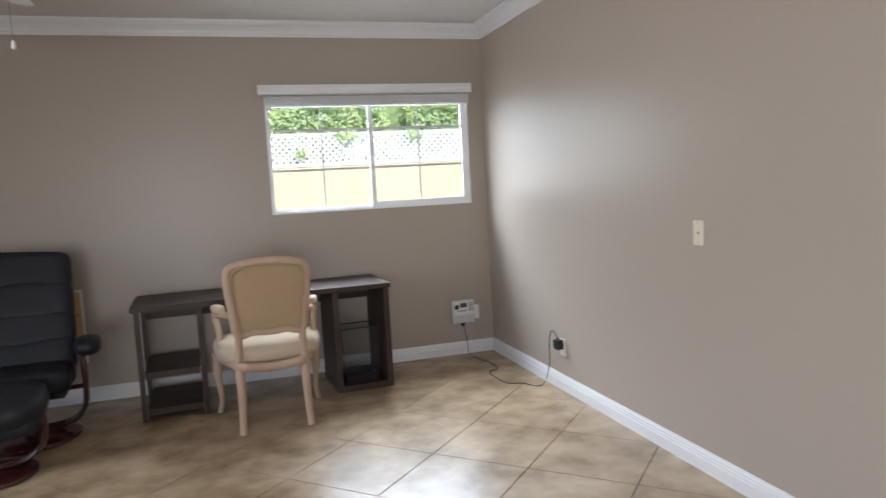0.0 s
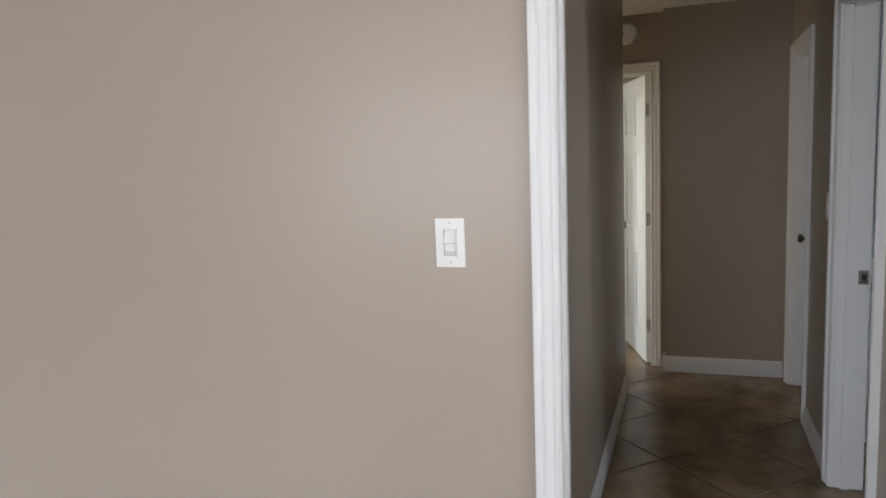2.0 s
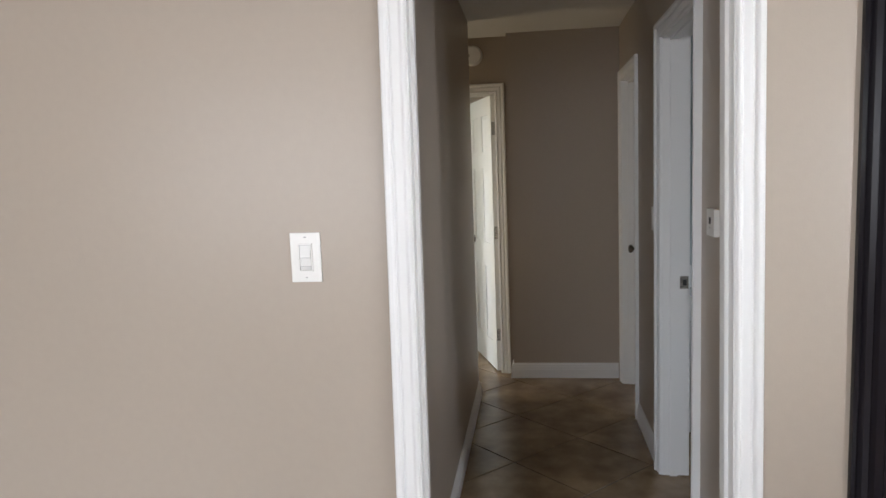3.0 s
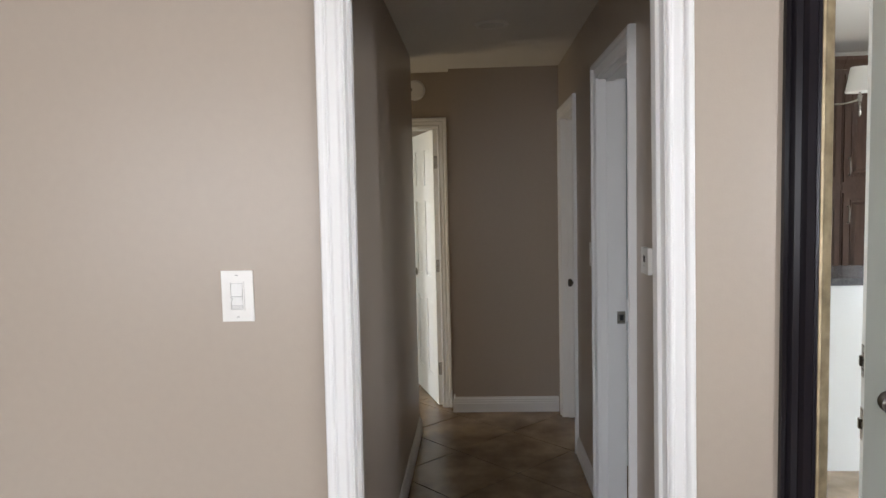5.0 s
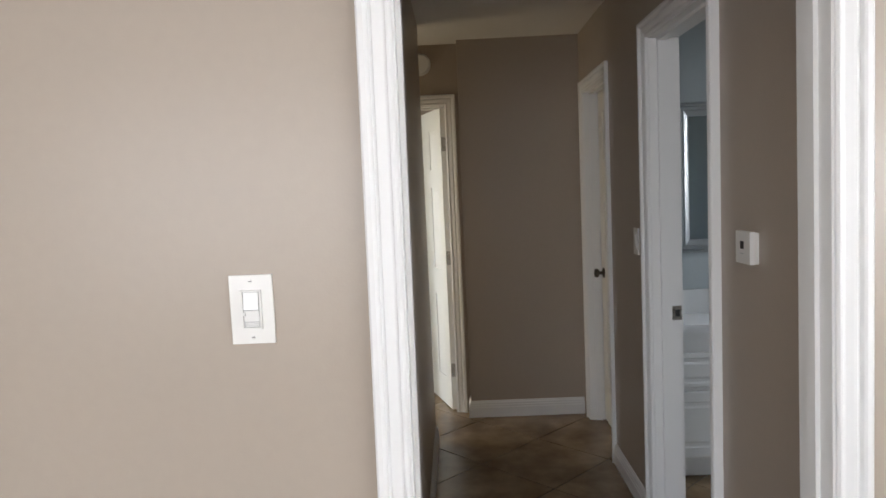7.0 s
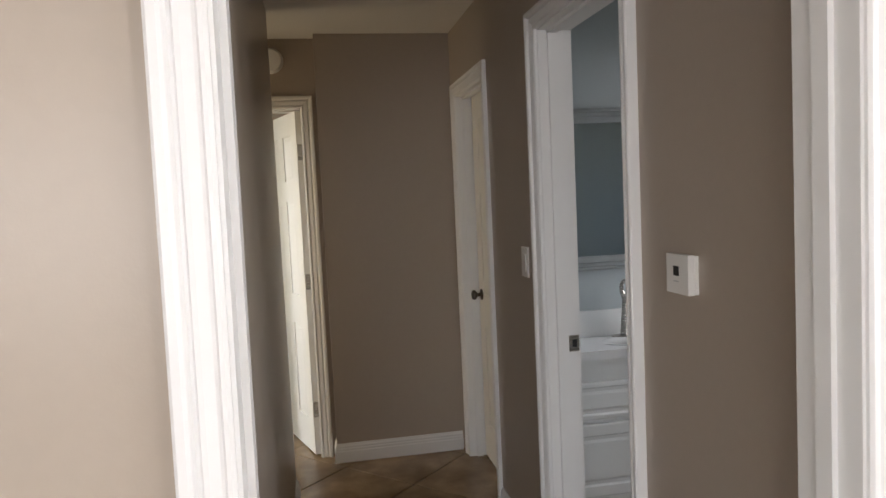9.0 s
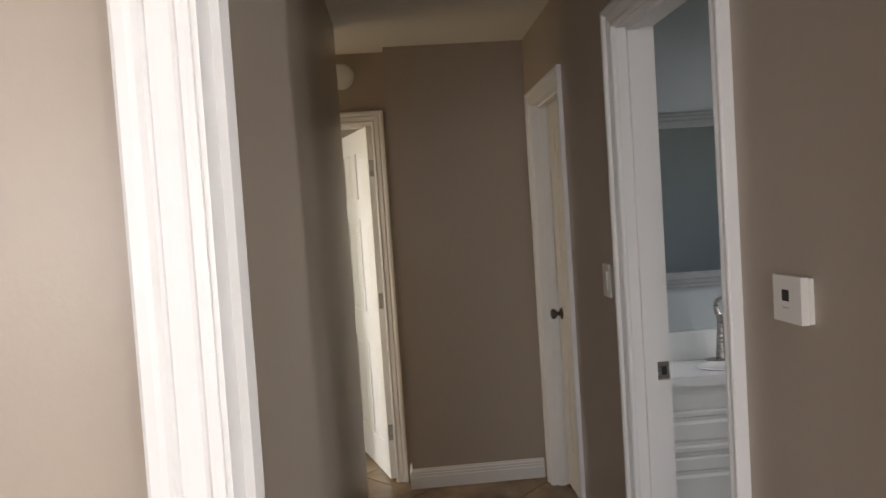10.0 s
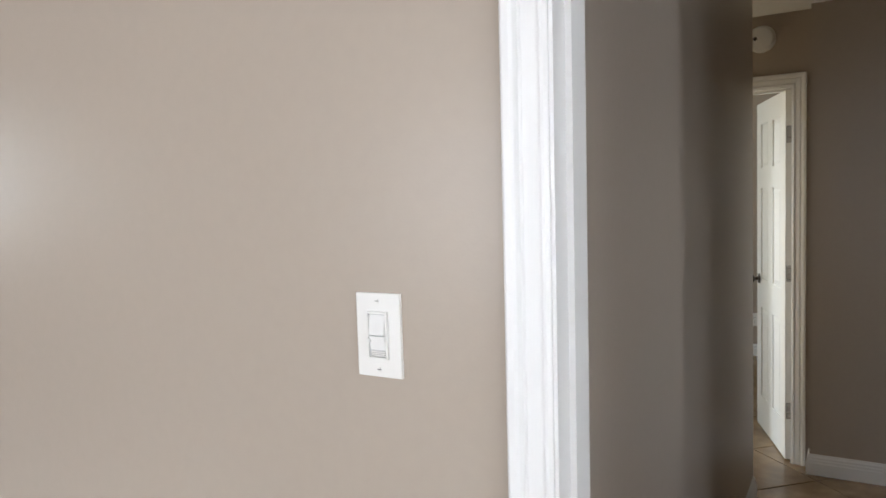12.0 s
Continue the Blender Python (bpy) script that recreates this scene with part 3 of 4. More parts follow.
# ---- framed mirror on the east wall ----
def wall_mirror():
    th = empty("wall_mirror", pose(XE, -0.95, 1.2))
    y0, y1, z0, z1 = 0.53, -0.53, -0.92, 0.92
    loop = [(0, y0, z0), (0, y0, z1), (0, y1, z1), (0, y1, z0), (0, y0, z0)]
    outer = [(0, 0), (0, 0.016), (0.006, 0.024), (0.012, 0.020), (0.018, 0.030), (0.030, 0.034), (0.036, 0.028), (0.044, 0.036), (0.060, 0.040), (0.066, 0.034), (0.074, 0.034), (0.074, 0)]
    inner = [(0.0745, 0.002), (0.0745, 0.036), (0.080, 0.038), (0.086, 0.033), (0.098, 0.027), (0.106, 0.022), (0.110, 0.018), (0.110, 0.002)]

    def loop_mould(prof):
        b = bmesh.new()
        rings = []
        for sy, sz in ((1, -1), (1, 1), (-1, 1), (-1, -1)):
            rings.append([b.verts.new((-w, sy * (0.53 - u), sz * (0.92 - u))) for u, w in prof])
        for r, q in zip(rings, rings[1:] + rings[:1]):
            for i in range(len(prof)):
                b.faces.new((r[i], r[(i + 1) % len(prof)], q[(i + 1) % len(prof)], q[i]))
        return b
    part("outer_frame", loop_mould(outer), BLACKFRAME, th, "ribbed black lacquered frame")
    part("inner_frame", loop_mould(inner), GOLD, th, "worn antique gold inner band")
    part("mirror_glass", box(-0.014, -0.010, -0.425, 0.425, -0.815, 0.815), MIRROR, th, "clear silvered mirror glass")
    part("backing", box(-0.009, -0.001, -0.45, 0.45, -0.84, 0.84), BLACKFRAME, th)
    tagged(th, "tall wall mirror in a black and gold frame", "mirror")


wall_mirror()


# ---- switches, outlets, thermostat, detectors ----
def plate_thing(name, m, w, h, label, category, material, kind_of):
    """A cover plate at the origin of m: x across, z up, y out of the wall."""
    th = empty(name, m)
    part("cover_plate", box(-w / 2, w / 2, 0, 0.006, -h / 2, h / 2), material, th, bevel=0.0025)
    for z in (-h * 0.41, h * 0.41):
        part("screw", lathe([(0.0028, 0.0), (0.0028, 0.0012), (0.002, 0.0018)], 10, m=pose(0, 0.006, z, -90)), BRONZE if kind_of == "jack" else material, th)
        part("screw_slot", box(-0.003, 0.003, 0.0078, 0.0082, z - 0.0005, z + 0.0005), DARK, th)
    if kind_of == "dimmer":
        b = box(-0.0185, -0.0155, 0.0062, 0.0115, -0.036, 0.036)
        for q in ((0.0155, 0.0185, -0.036, 0.036), (-0.0154, 0.0154, 0.033, 0.036), (-0.0154, 0.0154, -0.036, -0.033)):
            box(q[0], q[1], 0.0062, 0.0115, q[2], q[3], b)
        part("rocker_frame", b, material, th)
        # grey backing paints the shadow line round the rockers
        part("rocker_gap", box(-0.0153, 0.0153, 0.0062, 0.0066, -0.0328, 0.0328), GAP_SHADE, th)
        for z0, z1, y0, y1 in ((0.001, 0.0315, 0.0135, 0.0085), (-0.022, -0.001, 0.0082, 0.0125)):
            b = box(-0.0138, 0.0138, 0.0068, 0.0135, z0, z1)
            for v in b.verts:
                if v.co.y > 0.01:
                    v.co.y = y0 if v.co.z == min(w.co.z for w in b.verts) else y1
            part("rocker", b, GLOSSY, th, "glossy white rocker half")
        part("slider", box(0.0105, 0.0150, 0.0068, 0.0150, -0.010, -0.004), GLOSSY, th, "small dimmer slider")
        for k in range(3):
            part("slider_rib", box(-0.0125, 0.0125, 0.0068, 0.0095, -0.0255 - 0.0027 * k, -0.0240 - 0.0027 * k), material, th)
    if kind_of == "outlet":
        for z in (-0.0195, 0.0195):
            part("socket", box(-0.0165, 0.0165, 0.0062, 0.008, z - 0.014, z + 0.014), material, th, bevel=0.001)
            for x in (-0.006, 0.006):
                part("slot", box(x - 0.001, x + 0.001, 0.0081, 0.0084, z - 0.002, z + 0.006), DARK, th)
            part("slot", box(-0.002, 0.002, 0.0081, 0.0084, z - 0.010, z - 0.006), DARK, th)
    if kind_of == "jack":
        part("jack", box(-0.007, 0.007, 0.0062, 0.0075, -0.006, 0.006), NICKEL, th)
        part("jack_hole", box(-0.004, 0.004, 0.0076, 0.008, -0.0028, 0.0034), DARK, th)
    if kind_of == "rocker":
        part("rocker", box(-0.0165, 0.0165, 0.0062, 0.0095, -0.033, 0.033), material, th, bevel=0.001)
    return tagged(th, label, category)


plate_thing("light_switch", pose(XE, 0.905, 1.300, 0, 0, 90), 0.079, 0.127, "white dimmer light switch on the taupe wall", "switch", PLASTIC, "dimmer")
plate_thing("wall_plate", pose(XE, 2.785, 1.170, 0, 0, 90), 0.074, 0.117, "ivory cable plate on the taupe wall", "wall plate", IVORY, "jack")
plate_thing("wall_outlet", pose(XE, 4.250, 0.303, 0, 0, 90), 0.072, 0.117, "white wall outlet with a black adapter plugged in", "outlet", PLASTIC, "outlet")
plate_thing("wall_outlet", pose(XE, 1.705, 0.333, 0, 0, 90), 0.074, 0.117, "white wall outlet above the baseboard", "outlet", PLASTIC, "outlet")
plate_thing("wall_outlet", pose(1.634, YN, 0.355, 0, 0, 180), 0.074, 0.118, "white wall outlet beside the controller box", "outlet", PLASTIC, "outlet")
plate_thing("light_switch", pose(3.643, HS, 1.229, 0, 0, 0), 0.078, 0.118, "white rocker light switch beside the bathroom door", "switch", PLASTIC, "rocker")
plate_thing("wall_outlet", pose(7.7, 1.05, 0.33, 0, 0, 90), 0.074, 0.117, "white wall outlet in the bedroom", "outlet", PLASTIC, "outlet")

BLACKP = mat("black_plastic", (0.02, 0.02, 0.022), 0.4, grain=0.1, stain=0.1)
ad = empty("power_adapter", pose(XE - 0.009, 4.258, 0.322))
part("body", box(-0.045, 0, -0.024, 0.040, -0.030, 0.034), BLACKP, ad, bevel=0.006)
part("strain_relief", tube([(-0.026, 0.012, 0.033), (-0.026, 0.016, 0.05)], [0.005, 0.0028], 8), BLACKP, ad)
tagged(ad, "black plug-in power adapter in the outlet", "adapter")
CORD = mat("dark_cord", (0.022, 0.020, 0.018), 0.6)
lead = [(1.762, 4.272, 0.372), (1.755, 4.29, 0.405), (1.750, 4.34, 0.40), (1.757, 4.385, 0.30), (1.755, 4.39, 0.16), (1.72, 4.40, 0.03), (1.665, 4.42, 0.0034), (1.60, 4.53, 0.0034), (1.511, 4.58, 0.0028),
        (1.485, 4.757, 0.0034), (1.498, 4.925, 0.0034), (1.590, 4.985, 0.0034), (1.605, 5.17, 0.0034), (1.555, 5.38, 0.0034), (1.55, YN - 0.05, 0.006), (1.545, YN - 0.026, 0.12), (1.53, YN - 0.028, 0.20), (1.518, YN - 0.034, 0.258)]
tagged(part("electric_cable", tube(lead, 0.0032, 6), CORD, smooth=True), "thin dark power cable trailing across the tiles", "cable")



def controller():
    GREY = mat("light_grey_plastic", (0.62, 0.62, 0.62), 0.4, grain=0.03, stain=0.06)
    BLUEG = mat("slate_label", (0.22, 0.24, 0.30), 0.5)
    th = empty("irrigation_controller", pose(1.515, YN - 0.002, 0.375, 0, 0, 180))
    part("housing", box(-0.098, 0.098, 0, 0.052, -0.096, 0.096), GREY, th, bevel=0.008)
    part("faceplate", box(-0.088, 0.088, 0.0525, 0.056, -0.028, 0.088), PLASTIC, th, bevel=0.001)
    part("display", box(-0.032, 0.030, 0.0565, 0.058, 0.036, 0.074), mat("lcd_dark", (0.10, 0.11, 0.10), 0.2), th, "dark display")
    part("dial", lathe([(0.020, 0), (0.020, 0.006), (0.016, 0.010), (0.006, 0.011)], 20, m=pose(0.060, 0.0565, 0.042, -90)), BLACKP, th, "black round dial", smooth=True)
    for i in range(3):
        part("button", box(0.030 - i * 0.028, 0.048 - i * 0.028, 0.0565, 0.0595, 0.002, 0.014), BLUEG, th)
    for i in range(4):
        part("label_bar", box(-0.084, -0.046, 0.0565, 0.0572, 0.004 + i * 0.02, 0.016 + i * 0.02), BLUEG, th)
    part("lower_cover", box(-0.088, 0.088, 0.0525, 0.0545, -0.088, -0.032), GREY, th, bevel=0.001)
    part("cable_outlet", tube([(0.0, 0.03, -0.095), (0.004, 0.03, -0.115), (-0.004, 0.028, -0.122)], [0.022, 0.016, 0.006], 10), BLACKP, th)
    tagged(th, "grey and white irrigation controller mounted on the wall", "controller")


controller()


def thermostat():
    th = empty("thermostat", pose(2.440, HS, 1.307))
    part("base_plate", box(-0.046, 0.052, 0, 0.008, -0.042, 0.042), PLASTIC, th, bevel=0.003)
    part("cover", box(-0.043, 0.050, 0.008, 0.023, -0.044, 0.044), PLASTIC, th, bevel=0.006)
    part("display", box(-0.004, 0.019, 0.0231, 0.0237, -0.004, 0.0175), DARK, th, "black display window")
    part("label_bar", box(-0.003, 0.019, 0.0231, 0.0234, -0.018, -0.015), mat("faint_grey_print", (0.55, 0.55, 0.55), 0.5), th)
    tagged(th, "small white wall thermostat with a black display", "thermostat")


thermostat()
sd = empty("smoke_detector", pose(5.09, 0.722, 2.297, 0, -90, 0))
part("base", lathe([(0.070, 0), (0.072, 0.006), (0.068, 0.012)], 36), PLASTIC, sd, smooth=True)
part("cover", lathe([(0.066, 0.012), (0.066, 0.024), (0.058, 0.034), (0.030, 0.038), (0.004, 0.038)], 36), PLASTIC, sd, smooth=True)
part("button", lathe([(0.010, 0.0381), (0.010, 0.041), (0.004, 0.042)], 16, m=Matrix.Translation((0.0, 0.028, 0))), DARK, sd)
tagged(sd, "round white smoke detector above the bedroom door", "smoke detector")
cl = empty("ceiling_light", pose(3.76, 0.207, HC, 180))
part("trim_ring", lathe([(0.086, 0), (0.088, 0.004), (0.082, 0.010), (0.070, 0.012), (0.066, 0.006), (0.066, 0.0)], 40), PLASTIC, cl, smooth=True)
part("diffuser", lathe([(0.065, 0.001), (0.065, 0.006), (0.04, 0.008), (0.004, 0.009)], 40), mat("frosted_diffuser", (0.7, 0.7, 0.68), 0.6), cl, "frosted unlit diffuser", smooth=True)
tagged(cl, "small round recessed ceiling light, switched off", "ceiling light")


# ---- desk with two open pedestals ----
WALNUT = mat("dark_walnut_stain", (0.048, 0.030, 0.024), 0.45, spec=0.2, grain=0.55, grain_scale=38, stretch=(0.12, 1, 1), bump=0.15, bump_scale=90, stain=0.5, stain_scale=5, color2=(0.095, 0.068, 0.055))


def desk():
    th = empty("desk", pose(-0.13, 5.18, 0, 0, 0, 2.2))
    w, d = 0.875, 0.30
    part("desktop", box(-w, w, -d, d, 0.737, 0.772), WALNUT, th, bevel=0.003)
    part("rear_rail", box(-w + 0.03, w - 0.03, d - 0.05, d - 0.03, 0.60, 0.7365), WALNUT, th)
    # left pedestal: slim posts and two shelves
    for x in (-0.84, -0.452):
        for y in (-0.27, 0.27):
            part("post", box(x - 0.016, x + 0.016, y - 0.018, y + 0.018, 0, 0.7365), WALNUT, th, bevel=0.002)
    for z in (0.06, 0.305):
        part("shelf", box(-0.818, -0.474, -0.285, 0.285, z, z + 0.024), WALNUT, th, bevel=0.002)
        part("shelf_edge", box(-0.818, -0.474, -0.291, -0.2855, z - 0.014, z + 0.026), WALNUT, th)
    # right pedestal: two side boards and a floor board
    for x in (0.470, 0.845):
        part("side_board", box(x - 0.019, x + 0.019, -0.285, 0.285, 0, 0.7365), WALNUT, th, bevel=0.002)
    part("floor_board", box(0.490, 0.825, -0.285, 0.285, 0.012, 0.034), WALNUT, th)
    part("front_rail", box(0.490, 0.825, -0.292, -0.2855, 0.002, 0.045), WALNUT, th)
    tagged(th, "dark walnut desk with open shelf pedestals", "desk")


desk()

WIRE = mat("black_wire", (0.02, 0.02, 0.022), 0.4, metal=0.3)


def gauze():
    m = bpy.data.materials.new("black_wire_mesh")
    m.use_nodes = True
    nt = m.node_tree
    clear, mix = nt.nodes.new("ShaderNodeBsdfTransparent"), nt.nodes.new("ShaderNodeMixShader")
    b = nt.nodes["Principled BSDF"]
    b.inputs["Base Color"].default_value, b.inputs["Roughness"].default_value = (0.07, 0.07, 0.075, 1), 0.4
    mix.inputs[0].default_value = 0.22
    nt.links.new(clear.outputs[0], mix.inputs[1])
    nt.links.new(b.outputs[0], mix.inputs[2])
    nt.links.new(mix.outputs[0], nt.nodes["Material Output"].inputs[0])
    return m


def bin_():
    th = empty("wastebasket", pose(0.525, 5.13, 0.036, 0, 0, 2))
    lo, hi, h = (0.115, 0.085), (0.142, 0.105), 0.405
    b = bmesh.new()
    ring = lambda q, z: [b.verts.new((sx * q[0], sy * q[1], z)) for sx, sy in ((-1, -1), (1, -1), (1, 1), (-1, 1))]
    r0, r1 = ring(lo, 0.004), ring(hi, h)
    for i in range(4):
        b.faces.new((r0[i], r0[(i + 1) % 4], r1[(i + 1) % 4], r1[i]))
    part("mesh_sides", b, gauze(), th, "see-through black wire mesh")
    part("solid_foot", mould([(-lo[0], -lo[1], 0.0), (lo[0], -lo[1], 0.0), (lo[0], lo[1], 0.0), (-lo[0], lo[1], 0.0), (-lo[0], -lo[1] + 0.0005, 0.0)], (0, 0, 1), [(0, 0), (0.002, 0), (0.005, 0.055), (0.003, 0.055)], -1), WIRE, th)
    part("bottom", box(-lo[0] + 0.002, lo[0] - 0.002, -lo[1] + 0.002, lo[1] - 0.002, 0.0, 0.003), WIRE, th)
    part("rim", tube([(-hi[0], -hi[1], h), (0, -hi[1], h), (hi[0], -hi[1], h), (hi[0], hi[1], h), (0, hi[1], h), (-hi[0], hi[1], h)], 0.005, 8, closed=True, steps=2), WIRE, th, "rolled black wire rim")
    for sx, sy in ((-1, -1), (1, -1), (1, 1), (-1, 1)):
        part("corner_wire", tube([(sx * lo[0], sy * lo[1], 0.0), (sx * hi[0], sy * hi[1], h)], 0.003, 6, steps=1), WIRE, th)
    tagged(th, "black wire mesh wastebasket inside the desk pedestal", "wastebasket")


bin_()

# ---- carved armchair ----
PALEWOOD = mat("pale_limed_wood", (0.46, 0.31, 0.21), 0.45, grain=0.25, grain_scale=45, stretch=(1, 1, 0.2), bump=0.12, bump_scale=80, stain=0.35, stain_scale=8, color2=(0.56, 0.42, 0.31))
LINEN = mat("beige_linen", (0.44, 0.305, 0.178), 0.85, grain=0.3, grain_scale=260, bump=0.5, bump_scale=700, stain=0.15, stain_scale=6)
CREAM = mat("cream_linen", (0.55, 0.445, 0.315), 0.85, grain=0.2, grain_scale=260, bump=0.5, bump_scale=700, stain=0.15, stain_scale=6)


def armchair():
    th = empty("armchair", pose(-0.145, 4.615, 0, 0, 0, 1.5))

    def back_pt(u, z):
        """A point of the back's raked plane."""
        return (u, -0.235 - (z - 0.45) * 0.13, z)
    out = [back_pt(u, z) for u, z in ((-0.195, 0.615), (-0.215, 0.75), (-0.235, 0.92), (-0.225, 1.02), (-0.15, 1.050), (0, 1.062), (0.15, 1.050), (0.225, 1.02), (0.235, 0.92), (0.215, 0.75), (0.195, 0.615), (0.10, 0.628), (0, 0.620), (-0.10, 0.628))]
    part("back_frame", tube(out, 0.026, 10, closed=True, steps=4, flat=0.75), PALEWOOD, th, "carved pale wooden back frame", smooth=True)
    rim = [Vector(p) for p in spline(out, 4, True)]
    c = sum(rim, Vector()) / len(rim)
    for name, dy, k, material in (("back_panel", -0.014, 0.93, LINEN), ("back_cushion", 0.018, 0.93, CREAM)):
        b = bmesh.new()
        rings = []
        for s, bulge in ((k, 0.0), (k * 0.86, 0.010), (k * 0.5, 0.016), (k * 0.15, 0.018)):
            sg = 1 if dy > 0 else -0.35
            rings.append([b.verts.new(c + (p - c) * s + Vector((0, dy + sg * bulge, 0))) for p in rim])
        n = len(rim)
        for r, q in zip(rings, rings[1:]):
            for i in range(n):
                b.faces.new((r[i], r[(i + 1) % n], q[(i + 1) % n], q[i]))
        b.faces.new(rings[-1])
        part(name, b, material, th, "tight beige linen" if dy < 0 else "cream padded linen", smooth=True)
    piping = [c + (p - c) * 0.90 + Vector((0, -0.020, 0)) for p in rim[::2]]
    part("piping", tube(piping, 0.0045, 6, closed=True, steps=2), LINEN, th, "beige welt cord round the back")
    # legs
    for s in (-1, 1):
        part("rear_leg", tube([(s * 0.192, -0.262, 0.62), (s * 0.196, -0.236, 0.46), (s * 0.198, -0.232, 0.36), (s * 0.199, -0.245, 0.20), (s * 0.204, -0.268, 0.07), (s * 0.207, -0.292, 0.0)], [0.022, 0.026, 0.029, 0.025, 0.022, 0.024], 10, flat=0.85), PALEWOOD, th, smooth=True)
        part("front_leg", tube([(s * 0.315, 0.235, 0.40), (s * 0.330, 0.255, 0.32), (s * 0.326, 0.250, 0.20), (s * 0.318, 0.243, 0.09), (s * 0.328, 0.252, 0.035), (s * 0.336, 0.262, 0.0)], [0.028, 0.030, 0.021, 0.015, 0.019, 0.017], 10), PALEWOOD, th, smooth=True)
        part("arm", tube([(s * 0.218, -0.262, 0.735), (s * 0.262, -0.16, 0.728), (s * 0.302, 0.0, 0.720), (s * 0.318, 0.07, 0.708), (s * 0.316, 0.085, 0.67), (s * 0.300, 0.05, 0.58), (s * 0.305, 0.03, 0.50), (s * 0.312, 0.04, 0.42)], [0.018, 0.018, 0.020, 0.022, 0.020, 0.018, 0.019, 0.022], 10), PALEWOOD, th, "curved pale wooden arm", smooth=True)
        part("arm_pad", pillow(0, 0, 0, 0.032, 0.105, 0.026, 0.6, m=pose(s * 0.298, -0.01, 0.752, -3, 0, -12 * s)), CREAM, th, "cream padded armrest", smooth=True)
    part("seat_rail", tube([(-0.20, -0.235, 0.415), (-0.10, -0.240, 0.400), (0, -0.240, 0.393), (0.10, -0.240, 0.400), (0.20, -0.235, 0.415), (0.29, 0.02, 0.412), (0.325, 0.235, 0.400), (0.15, 0.285, 0.385), (0, 0.290, 0.375), (-0.15, 0.285, 0.385), (-0.325, 0.235, 0.400), (-0.29, 0.02, 0.412)], 0.024, 10, closed=True, steps=4, flat=1.3), PALEWOOD, th, "shaped pale wooden seat rail", smooth=True)
    b = pillow(0, 0.015, 0.483, 0.345, 0.275, 0.078, 0.6)
    for v in b.verts:
        v.co.x *= 0.86 + 0.24 * (v.co.y + 0.25) / 0.55
    part("seat_cushion", b, CREAM, th, "plump cream seat cushion", smooth=True)
    tagged(th, "carved pale wooden armchair with beige linen back", "armchair")


armchair()

# ---- leather recliner and its footstool ----
LEATHER = mat("black_leather", (0.013, 0.013, 0.016), 0.42, spec=0.22, grain=0.2, grain_scale=120, bump=0.35, bump_scale=240, stain=0.3, stain_scale=5, color2=(0.022, 0.022, 0.026))
REDWOOD = mat("red_mahogany_stain", (0.050, 0.013, 0.010), 0.25, grain=0.4, grain_scale=40, stretch=(1, 1, 0.2), stain=0.3, coat=0.4)


